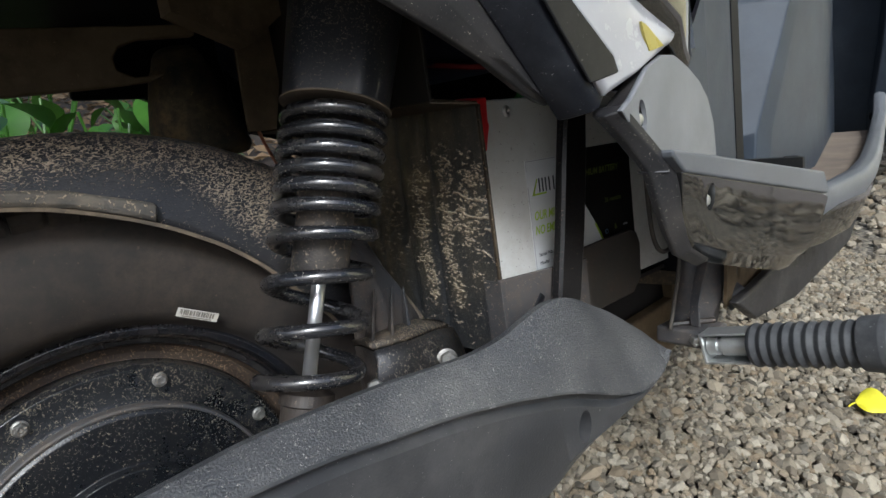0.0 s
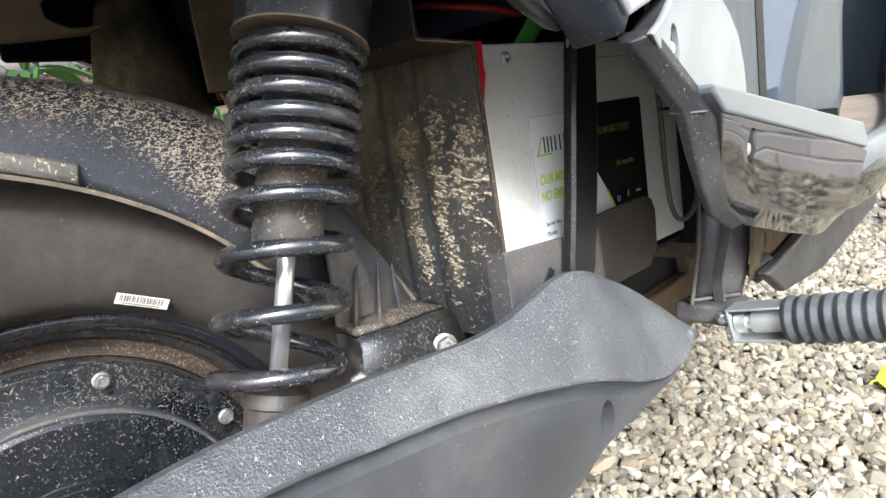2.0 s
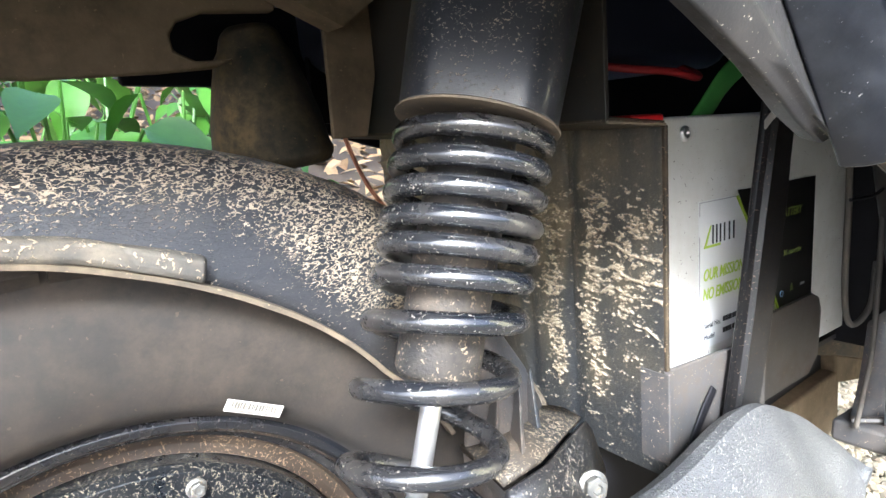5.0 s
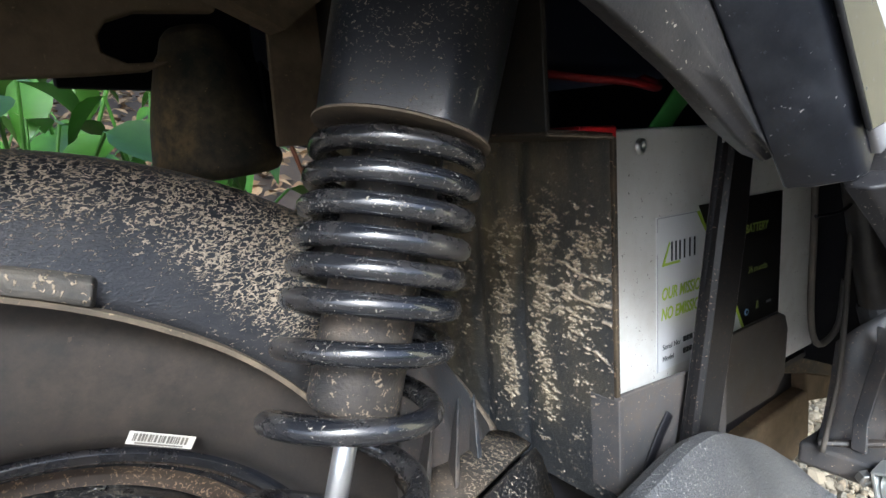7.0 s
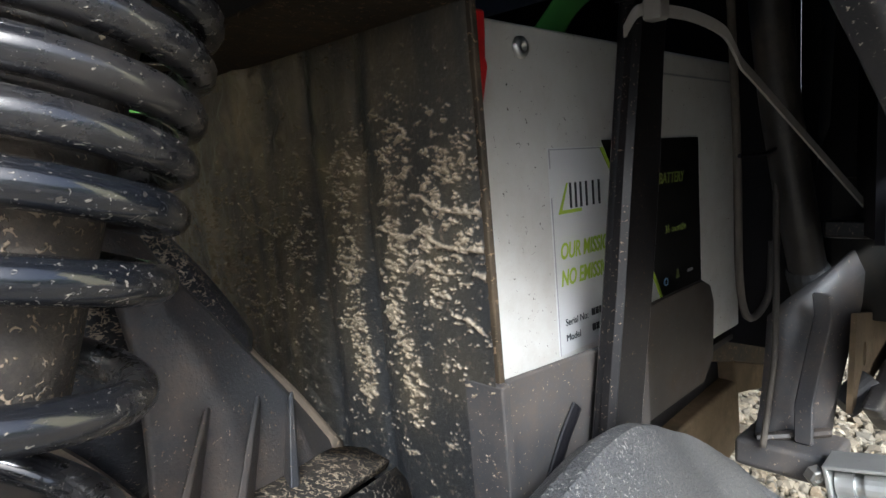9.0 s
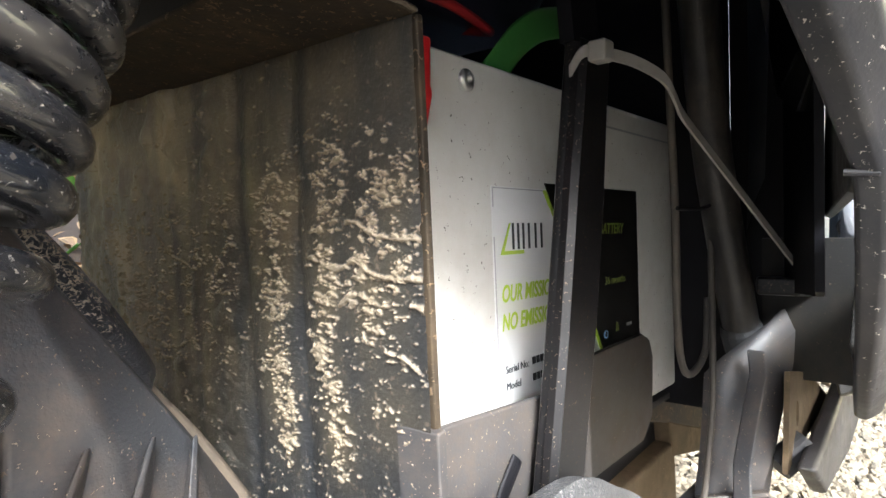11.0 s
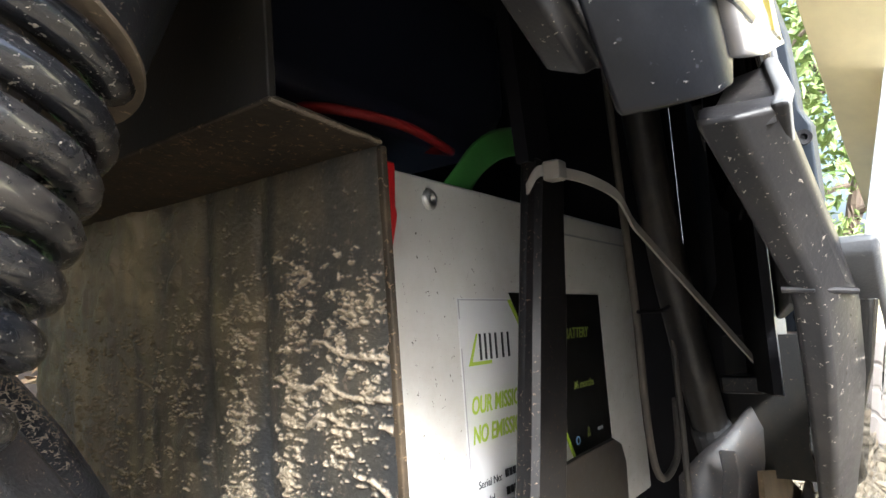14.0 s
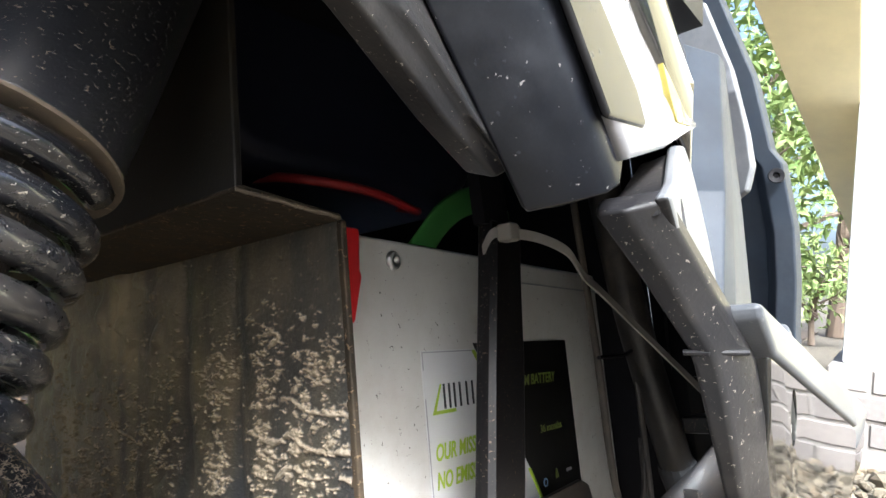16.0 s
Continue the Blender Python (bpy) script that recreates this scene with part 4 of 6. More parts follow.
def mud_panel():
    ny, nz = 760, 550
    ys, zs, field, film = mud_field(ny, nz)
    hollow = -0.004 * np.exp(-((ys - 0.03) / 0.05) ** 2) + 0.0016 * np.exp(-((ys + 0.0585) / 0.005) ** 2) + 0.0012 * np.exp(-((ys + 0.0925) / 0.004) ** 2)
    r = np.random.default_rng(23)
    cell = (GY1 - GY0) / ny
    lumps = np.clip(soft_noise(r, (ny + 1, nz + 1), 0.003 / cell, 0.003 / cell), 0, 3) * 0.0007 * np.clip((ys[:, None] + 0.07) / 0.03, 0.15, 1)
    X = 0.293 - 0.0014 * field + hollow[:, None] - lumps
    Y, Z = np.meshgrid(ys, zs, indexing="ij")
    verts = np.stack([X, Y, Z], -1).reshape(-1, 3)
    i, j = np.meshgrid(np.arange(ny), np.arange(nz), indexing="ij")
    a = (i * (nz + 1) + j).ravel()
    faces = np.stack([a, a + nz + 1, a + nz + 2, a + 1], -1)
    me = bpy.data.meshes.new("mud_panel")
    me.from_pydata(verts.tolist(), [], faces.tolist())
    me.attributes.new("mud", "FLOAT", "POINT").data.foreach_set("value", field.ravel())
    me.attributes.new("film", "FLOAT", "POINT").data.foreach_set("value", film.ravel())
    return me


guard = part("splash_guard", mud_panel(), M_MUDPANEL, scooter, "black splash guard caked with dried mud", smooth=True)
soften(part("backing", prism([(0.2945, 0.305), (0.2975, 0.305), (0.2975, 0.4845), (0.2945, 0.4845)], -0.1512, 0.0965), M_DARK, guard), 0.0008, 1)
ledge = part("ledge", prism([(0.2932, 0.4835), (0.2955, 0.4862), (0.2560, 0.4906), (0.253, 0.4900), (0.253, 0.4882)], -0.1515, 0.0965), M_DARK, guard, "dusty dark ledge of the wheel arch")
soften(ledge, 0.0008, 1)
arch = part("arch_wall", prism([(0.2532, 0.4890), (0.2562, 0.4900), (0.2562, 0.62), (0.2532, 0.62)], -0.1513, 0.0965), M_ARCH, guard, "black wall of the wheel arch with a film of dust")
soften(arch, 0.0008, 1)
part("dust_edge", tube(smooth_line([(0.2530 + 0.0405 * k / 14, -0.1520, 0.4885 - 0.0040 * k / 14 + 0.0006 * noise.noise((k * 1.7, 3, 1))) for k in range(15)], 3), lambda t: 0.0006 + 0.0007 * abs(noise.noise((t * 22, 1, 5))), 7), M_FENDER_EDGE, guard, "pale dust along the ledge's edge")

# bracket between fender and swing arm
brk = part("fender_bracket", loft([
    [(0.190, -0.100, 0.436), (0.194, -0.096, 0.440), (0.199, -0.090, 0.440), (0.206, -0.080, 0.436)],
    [(0.196, -0.108, 0.415), (0.203, -0.106, 0.417), (0.209, -0.102, 0.416), (0.216, -0.086, 0.410)],
    [(0.198, -0.112, 0.392), (0.213, -0.110, 0.392), (0.226, -0.103, 0.390), (0.236, -0.084, 0.380)],
    [(0.197, -0.112, 0.370), (0.219, -0.113, 0.370), (0.240, -0.103, 0.368), (0.252, -0.084, 0.358)],
    [(0.196, -0.109, 0.344), (0.221, -0.116, 0.347), (0.247, -0.103, 0.341), (0.268, -0.086, 0.331)]]), M_BRACKET, scooter, "muddy black bracket with ribs", smooth=False)
part("lip", tube(smooth_line([(0.2065, -0.0815, 0.437), (0.2165, -0.0875, 0.411), (0.2365, -0.0860, 0.3815), (0.2525, -0.0860, 0.3595), (0.2685, -0.0875, 0.3325)], 6), 0.0046, 10), M_FENDER_EDGE, brk, "pale raised lip of the bracket", smooth=True)
thicken(brk, 0.004, 1)
soften(brk, 0.002, 2, 20)
shelf = part("ledge", loft([
    [(0.196, -0.108, 0.344), (0.221, -0.115, 0.347), (0.247, -0.102, 0.341), (0.268, -0.085, 0.331)],
    [(0.188, -0.132, 0.3515), (0.216, -0.131, 0.3485), (0.249, -0.114, 0.340), (0.276, -0.096, 0.3295)],
    [(0.179, -0.157, 0.3565), (0.210, -0.146, 0.3485), (0.248, -0.125, 0.338), (0.278, -0.107, 0.327)]]), M_LEDGE, brk, "mud-caked ledge of the bracket", smooth=True)
thicken(shelf, 0.003, 1)
plate = part("front_plate", loft([
    [(0.178, -0.1585, 0.3560), (0.210, -0.1475, 0.3480), (0.248, -0.1265, 0.3375), (0.278, -0.1085, 0.3265)],
    [(0.177, -0.1610, 0.3510), (0.210, -0.1505, 0.3435), (0.249, -0.1300, 0.3325), (0.280, -0.1110, 0.3215)],
    [(0.168, -0.1640, 0.318), (0.212, -0.1580, 0.316), (0.251, -0.1420, 0.308), (0.279, -0.1200, 0.302)]]), M_PLATE, brk, "flecked black plate of the bracket", smooth=True)
thicken(plate, 0.003, 1)
part("side_flange", loft([[(0.197, -0.108, 0.343), (0.188, -0.132, 0.350), (0.178, -0.1585, 0.356)], [(0.192, -0.116, 0.325), (0.186, -0.134, 0.330), (0.180, -0.160, 0.332)], [(0.188, -0.122, 0.312), (0.186, -0.135, 0.314), (0.182, -0.160, 0.314)]]), M_BRACKET, brk)
for top, back, front in (((0.213, -0.118, 0.379), (0.207, -0.110, 0.346), (0.188, -0.144, 0.354)), ((0.229, -0.115, 0.376), (0.223, -0.113, 0.347), (0.205, -0.141, 0.351)), ((0.244, -0.107, 0.370), (0.240, -0.104, 0.343), (0.231, -0.125, 0.345))):
    bm = loft([[(p[0] + d * w, p[1] + d * w * 0.4, p[2]) for p, w in ((top, 0.5), (back, 1.8), (front, 1.0))] for d in (-0.0022, 0.0022)], close_u=True, caps=True)
    soften(part("rib", bm, M_BRACKET, brk), 0.0008, 1)
hexbolt("bolt", brk, (0.2385, -0.1490, 0.326), (-0.45, -1, 0.25), 0.0095, 0.006, M_BOLT, 0.0072, "zinc flange bolt")
hexbolt("bolt", brk, (0.1725, -0.1625, 0.3370), (-0.45, -1, 0.25), 0.0095, 0.006, M_BOLT, 0.0, "zinc hex bolt")


# cover over the swing arm
def curve(pts, x):
    for (x0, v0), (x1, v1) in zip(pts, pts[1:]):
        if x0 <= x <= x1:
            t = (x - x0) / (x1 - x0)
            return v0 + (v1 - v0) * (t * t * (3 - 2 * t) * 0.4 + t * 0.6)
    return pts[-1][1] if x > pts[-1][0] else pts[0][1]


ZT = [(-0.16, 0.330), (0.0, 0.347), (0.05, 0.351), (0.09, 0.353), (0.136, 0.351), (0.172, 0.348), (0.195, 0.3445), (0.235, 0.3405), (0.262, 0.343), (0.287, 0.350), (0.305, 0.351), (0.325, 0.3465), (0.379, 0.319), (0.412, 0.2965), (0.428, 0.2850), (0.4365, 0.2765), (0.4400, 0.2690)]
ZC = [(-0.16, 0.322), (0.0, 0.340), (0.074, 0.3400), (0.092, 0.3385), (0.12, 0.3355), (0.154, 0.329), (0.189, 0.3235), (0.228, 0.3135), (0.284, 0.297), (0.308, 0.2865), (0.345, 0.269), (0.376, 0.2565), (0.41, 0.2535), (0.430, 0.2580), (0.4400, 0.2655)]
ZB = [(-0.16, 0.20), (0.10, 0.195), (0.20, 0.205), (0.268, 0.227), (0.309, 0.239), (0.352, 0.2440), (0.395, 0.2452), (0.420, 0.2470), (0.4335, 0.2535), (0.4400, 0.2620)]
rows = []
for k in range(122):
    x = -0.16 + 0.600 * k / 121
    zt, zc, zb = (sum(curve(pts, x + d * 0.007) for d in (-2, -1, 0, 1, 2)) / 5 if x < 0.425 else curve(pts, x) for pts in (ZT, ZC, ZB))
    f = max(0.0, min(1.0, (0.43 - x) / 0.10)) ** 0.6          # how deep the fold is; it dies out at the tip
    yo = -0.2065 + 0.012 * (1 - f)
    hh = zt - zb
    g = min(1.0, max(0.05, (zc - zb) / 0.03))
    q = max(0.0, min(1.0, (x - 0.28) / 0.12))
    ye = -0.185 + 0.013 * q * q * (3 - 2 * q)
    rows.append([(x, ye + 0.016, zb + min(0.004, hh * 0.2)), (x, ye + 0.016, zt - min(0.024, hh * 0.4)), (x, ye + 0.0115, zt - min(0.007, hh * 0.2)), (x, ye + 0.004, zt - min(0.001, hh * 0.05)), (x, ye - 0.002, zt), (x, 0.5 * (yo + ye) - 0.002, zc + (zt - zc) * 0.66), (x, yo + 0.0035, zc + (zt - zc) * 0.22), (x, yo + 0.0005, zc + min(0.0015, hh * 0.1)), (x, yo, zc),
                 (x, yo + 0.0085 * f, zc - 0.0010), (x, yo + 0.0090 * f, zc - 0.0060 * g), (x, yo + 0.0040 * f, zc - 0.0105 * g), (x, yo + 0.004, zc - max(0.8 * (zc - zb), 0.0110 * g)), (x, yo + 0.010, zb + 0.001), (x, -0.190, zb - 0.001)])
cover = part("swingarm_cover", loft(rows, close_u=True, caps=True), M_COVER, scooter, "scuffed grey-black plastic swing arm cover")
cover.data.materials.append(M_COVER_TOP)
for p in cover.data.polygons:
    c = p.center + BASES["scooter"]
    if c.z > curve(ZC, c.x) + 0.001:
        p.material_index = 1
soften(cover, 0.0012, 2, 28)
cut(cover, oval(0.306, -0.203, 0.262, 0.0140, 0.0230, 0.014, 6))
# Pale peg added in place of the lit inner wall of the slot.
part("slot_lit_wall", along((0.3030, -0.193, 0.2565), (0.3030, -0.2, 0.2565), [(0, 0.0050), (0.0085, 0.0050), (0.0090, 0.004)], 16), M_GREY, cover, "pale peg standing in for the slot's lit inner wall")

# ---- battery with its labels ----
battery = thing("battery_pack", "white metal battery pack with printed labels, strapped into the frame", "battery", (0.43, -0.02, 0.30))


def sag(x):
    return -0.04 * (x - 0.33)


def tilted(outline):
    return [(x, z + sag(x)) for x, z in outline]


soften(part("case", prism(tilted([(0.3005, 0.315), (0.569, 0.315), (0.569, 0.4865), (0.3005, 0.4865)]), -0.127, 0.10), M_CASE, battery, "white painted metal case, dusty and chipped"), 0.002)
part("lid_seam", prism(tilted([(0.44, 0.4738), (0.5692, 0.4738), (0.5692, 0.4748), (0.44, 0.4748)]), -0.1274, 0.1003), M_LINE, battery)
FACE = -0.1274
part("label", prism(tilted([(0.3615, 0.349), (0.508, 0.349), (0.508, 0.4385), (0.3615, 0.4385)]), FACE, FACE + 0.0003), M_STICKER, battery, "white printed sticker")
part("black_label", prism(tilted([(0.4030, 0.4412), (0.5075, 0.4412), (0.5075, 0.353), (0.4590, 0.3545), (0.4470, 0.3746), (0.4345, 0.392), (0.4190, 0.4165)]), FACE - 0.0003, FACE), M_BLACKLABEL, battery, "black printed area of the label")
part("green_stripe", prism(tilted([(0.4448, 0.3746), (0.4472, 0.3746), (0.4592, 0.3545), (0.4568, 0.3545)]), FACE - 0.0005, FACE), M_GREEN, battery)
part("green_stripe", prism(tilted([(0.4012, 0.4380), (0.4040, 0.4380), (0.4200, 0.4160), (0.4176, 0.4160)]), FACE - 0.0004, FACE), M_GREEN, battery)
for (xa, za, xb, zb) in ((0.3620, 0.4300, 0.3625, 0.4380), (0.3620, 0.4375, 0.4030, 0.4380), (0.3620, 0.349, 0.3624, 0.418)):
    part("outline", prism(tilted([(xa, za), (xb, za), (xb, zb), (xa, zb)]), FACE - 0.0003, FACE), M_LINE, battery)
T = 2.3
# emblem: a slanted green stroke and plain dark strokes
part("emblem", prism(tilted([(0.3665, 0.4105), (0.3735, 0.4235), (0.3743, 0.4235), (0.3690, 0.4120), (0.384, 0.4120), (0.384, 0.4105)]), FACE - 0.0004, FACE), M_GREEN, battery)
for i, (x0, x1, lean) in enumerate(((0.3755, 0.3765, 0), (0.3795, 0.3805, 0), (0.3835, 0.3845, 0), (0.3880, 0.3890, 0), (0.3935, 0.3945, 0), (0.3985, 0.3995, 0))):
    part("emblem_stroke", prism(tilted([(x0, 0.4125), (x1, 0.4125), (x1 + lean * -1, 0.4235), (x0 + lean * -1, 0.4235)]), FACE - 0.0005, FACE), M_INK, battery)
lettering("slogan", "OUR MISSION", 0.0098, 0.3655, 0.3912 + sag(0.3655), FACE - 0.0004, M_GREEN, battery, 0.18, 0.0002, T, "green printed slogan", 0.74)
lettering("slogan", "NO EMISSIONS", 0.0098, 0.3650, 0.3795 + sag(0.365), FACE - 0.0004, M_GREEN, battery, 0.18, 0.0002, T, "green printed slogan", 0.74)
lettering("small_print", "Serial No:", 0.0045, 0.3665, 0.3615 + sag(0.3665), FACE - 0.0004, M_INK, battery, 0, 0, T)
lettering("small_print", "Model", 0.0045, 0.3665, 0.3545 + sag(0.3665), FACE - 0.0004, M_INK, battery, 0, 0, T)
for zz in (0.3618, 0.3545):
    for k, (xa, xb) in enumerate(((0.388, 0.3905), (0.3915, 0.3935), (0.3945, 0.3975), (0.399, 0.4035), (0.405, 0.409))):
        part("print_bar", prism(tilted([(xa, zz), (xb, zz), (xb, zz + 0.0032), (xa, zz + 0.0032)]), FACE - 0.0004, FACE), M_INK, battery)
lettering("label_heading", "LITHIUM BATTERY", 0.0080, 0.4275, 0.4175 + sag(0.4275), FACE - 0.0006, M_GREEN_DARK, battery, 0.15, 0.0001, T, "green printed heading", 0.9)
lettering("label_note", "36 months", 0.0062, 0.462, 0.3905 + sag(0.462), FACE - 0.0006, M_GREEN_DARK, battery, 0, 0, T)
ring = part("mark", lathe([(0.0015, -0.0008), (0.0022, -0.0008), (0.0022, 0), (0.0015, 0)], (0.4617, 0.3642 + sag(0.4617)), 20), M_BLUEPRINT, battery, "small blue printed ring")
ring.location.y += FACE
part("mark", prism(tilted([(0.4745, 0.3640), (0.4785, 0.3640), (0.4770, 0.3690), (0.4755, 0.3690)]), FACE - 0.0006, FACE), M_GREEN_DARK, battery, "small green printed mark")
part("mark", prism(tilted([(0.4890, 0.3652), (0.4955, 0.3652), (0.4955, 0.3668), (0.4890, 0.3668)]), FACE - 0.0006, FACE), M_LINE, battery, "small grey printed bar")
screwhead = part("screw", lathe([(0, -0.0005), (0.0012, -0.0006), (0.0014, -0.0022), (0.0030, -0.0024), (0.0042, -0.0012), (0.0044, 0.001)], (0.348, 0.4765), 24), M_ZINC, battery, "dirty round-headed screw", smooth=True)
screwhead.location.y += FACE + 0.0005
soften(part("red_end", prism([(0.308, 0.447), (0.3215, 0.4505), (0.3272, 0.469), (0.3262, 0.4715), (0.3275, 0.4885), (0.300, 0.4895), (0.300, 0.45)], -0.1290, 0.06), M_RED, battery, "red plastic end piece"), 0.0015)
cable = part("red_lead", tube(smooth_line([(0.318, -0.06, 0.522), (0.318, -0.092, 0.5165), (0.330, -0.108, 0.5125), (0.355, -0.114, 0.510), (0.385, -0.112, 0.506), (0.400, -0.10, 0.510), (0.41, -0.07, 0.52)], 10), 0.0022, 10), M_REDLEAD, battery, "thick red battery lead", smooth=True)
part("green_strap", tube(smooth_line([(0.362, -0.115, 0.468), (0.380, -0.119, 0.486), (0.397, -0.121, 0.502), (0.420, -0.121, 0.513), (0.455, -0.118, 0.519), (0.50, -0.10, 0.515)], 8), 0.0075, 10, 0.16, (0, -1, 0)), M_GREENSTRAP, battery, "bright green carrying strap", smooth=True)

# tray, hold-down bar and tie
frame_tray = part("battery_tray", prism([(0.297, 0.3615), (0.300, 0.3620), (0.400, 0.352), (0.400, 0.300), (0.312, 0.298), (0.297, 0.308)], -0.1485, -0.1455), M_TRAY, scooter, "dusty dark steel side of the battery tray")
soften(frame_tray, 0.001, 1)
soften(part("tab", prism([(0.2925, 0.3635), (0.297, 0.3640), (0.297, 0.310), (0.2925, 0.314)], -0.1535, -0.136), M_TRAY, frame_tray), 0.001, 1)
part("stub", tube([(0.312, -0.1502, 0.304), (0.320, -0.1502, 0.318), (0.330, -0.1502, 0.331), (0.3385, -0.1502, 0.3395)], 0.0036, 10, 0.3, (0, -1, 0)), M_INNER, frame_tray, "black rubber cable stub")
part("floor", prism([(0.30, 0.306), (0.56, 0.298), (0.56, 0.302), (0.30, 0.310)], -0.126, 0.10), M_INNER, frame_tray)
bar = part("hold_down_bar", loft([[(xl, y, z), (xl + 0.002, y - 0.004, z), (xl + w - 0.004, y - 0.004, z), (xl + w, y, z), (xl + w, y + 0.003, z), (xl, y + 0.003, z)] for xl, w, y, z in ((0.3785, 0.031, -0.1555, 0.492), (0.3720, 0.032, -0.1555, 0.460), (0.3660, 0.034, -0.1555, 0.431), (0.356, 0.034, -0.1555, 0.381), (0.3435, 0.033, -0.1555, 0.327), (0.338, 0.033, -0.1555, 0.30))], close_u=True, caps=True), M_BAR, scooter, "black steel bar in front of the battery, speckled with mud")
soften(bar, 0.001, 1)
part("flange", loft([[(xl, -0.1600, z), (xl + 0.0020, -0.1625, z), (xl + 0.0025, -0.157, z), (xl, -0.157, z)] for xl, z in ((0.3770, 0.488), (0.3645, 0.431), (0.3545, 0.381), (0.342, 0.327), (0.336, 0.30))], close_u=True, caps=True), M_BAR, bar)
soften(part("gusset", prism([(0.395, 0.300), (0.478, 0.298), (0.492, 0.309), (0.4945, 0.342), (0.490, 0.3525), (0.480, 0.357), (0.440, 0.358), (0.395, 0.358)], -0.1405, -0.1375), M_STEEL, bar, "rounded dusty steel plate"), 0.001, 1)
part("upright_bar", loft([[(x, y, z), (x + 0.018, y - 0.002, z), (x + 0.018, y + 0.006, z), (x, y + 0.006, z)] for x, y, z in ((0.376, -0.158, 0.49), (0.384, -0.15, 0.56), (0.39, -0.14, 0.62))], close_u=True, caps=True), M_INNER, bar)
tie = part("cable_tie", loft([[p + Vector((0, -0.0006, -0.0022)), p + Vector((0, -0.0006, 0.0022)), p + Vector((0.0004, 0.0006, 0.0022)), p + Vector((0.0004, 0.0006, -0.0022))] for p in smooth_line([(0.372, -0.158, 0.478), (0.3725, -0.163, 0.484), (0.381, -0.1655, 0.4848), (0.395, -0.173, 0.4825), (0.4075, -0.180, 0.4765), (0.4132, -0.1825, 0.4690), (0.420, -0.1825, 0.4640), (0.4387, -0.1822, 0.4572), (0.488, -0.1925, 0.4243), (0.5377, -0.2029, 0.3912)], 8)], close_u=True, caps=True), M_NYLON, bar, "grey nylon cable tie with a long tail")
soften(part("tie_head", prism([(0.375, 0.4805), (0.383, 0.4805), (0.383, 0.4885), (0.375, 0.4885)], -0.171, -0.1635), M_NYLON, bar), 0.001, 1)

# frame tubes, leads and struts ahead of the battery
tubes = part("frame_tube", tube(smooth_line([(0.500, -0.162, 0.60), (0.520, -0.164, 0.48), (0.533, -0.167, 0.42), (0.560, -0.171, 0.345), (0.572, -0.174, 0.318)], 6), 0.0105, 18), M_FRAME, scooter, "black painted frame tube", smooth=True)
part("lead", tube(smooth_line([(0.470, -0.158, 0.60), (0.474, -0.159, 0.50), (0.480, -0.159, 0.424), (0.486, -0.157, 0.365), (0.496, -0.156, 0.338), (0.512, -0.156, 0.330), (0.530, -0.158, 0.340), (0.536, -0.158, 0.37)], 8), 0.0021, 8), M_CABLE, tubes, "dusty looped cable", smooth=True)
part("lead", tube(smooth_line([(0.535, -0.16, 0.50), (0.530, -0.162, 0.40), (0.515, -0.166, 0.32), (0.500, -0.167, 0.285), (0.490, -0.167, 0.262)], 8), 0.0018, 8), M_CABLE, tubes, "thin dusty cable", smooth=True)
part("tie", tube(smooth_line([(0.472, -0.163, 0.424), (0.50, -0.166, 0.423), (0.53, -0.163, 0.425)], 6), 0.0012, 6), M_INNER, tubes)
soften(part("cross_member", prism([(0.530, 0.384), (0.640, 0.372), (0.700, 0.388), (0.7115, 0.386), (0.7115, 0.349), (0.530, 0.374)], -0.207, -0.185), M_BAR, tubes, "dusty cross bracket of the frame"), 0.002)
hexbolt("bolt", tubes, (0.598, -0.204, 0.364), (0, -0.3, -1), 0.008, 0.010, M_STEEL, 0.006)
part("wrap", along((0.558, -0.170, 0.352), (0.566, -0.172, 0.332), [(0, 0.0112), (0.004, 0.0122), (0.018, 0.0122), (0.022, 0.0112)], 16), M_RUBBER, tubes, "taped joint of the tube")
# Strut and flange share one even steel tone, ridge included.
strut = part("peg_strut", loft([[(0.502, -0.158, 0.256), (0.512, -0.172, 0.256), (0.524, -0.186, 0.256), (0.532, -0.190, 0.256)], [(0.513, -0.158, 0.275), (0.519, -0.174, 0.274), (0.534, -0.190, 0.276), (0.542, -0.191, 0.277)],
    [(0.524, -0.157, 0.300), (0.526, -0.170, 0.298), (0.533, -0.178, 0.300), (0.550, -0.194, 0.302)], [(0.533, -0.156, 0.325), (0.534, -0.168, 0.324), (0.540, -0.180, 0.326), (0.562, -0.198, 0.330)],
    [(0.538, -0.166, 0.336), (0.541, -0.175, 0.338), (0.549, -0.186, 0.345), (0.568, -0.198, 0.348)], [(0.556, -0.184, 0.352), (0.558, -0.186, 0.354), (0.562, -0.190, 0.358), (0.566, -0.193, 0.361)]]), M_TRAY, scooter, "dusty pressed steel footpeg strut with a ridge", smooth=True)
thicken(strut, 0.003, 1)
soften(part("foot", prism([(0.494, 0.262), (0.535, 0.259), (0.533, 0.244), (0.515, 0.238), (0.492, 0.247)], -0.200, -0.150, lambda x, z: 0.0), M_TRAY, strut, "dusty steel foot of the strut"), 0.003)
part("weld", tube(smooth_line([(0.500, -0.160, 0.262), (0.512, -0.176, 0.263), (0.528, -0.190, 0.262)], 5), 0.0028, 8), M_STEEL, strut)
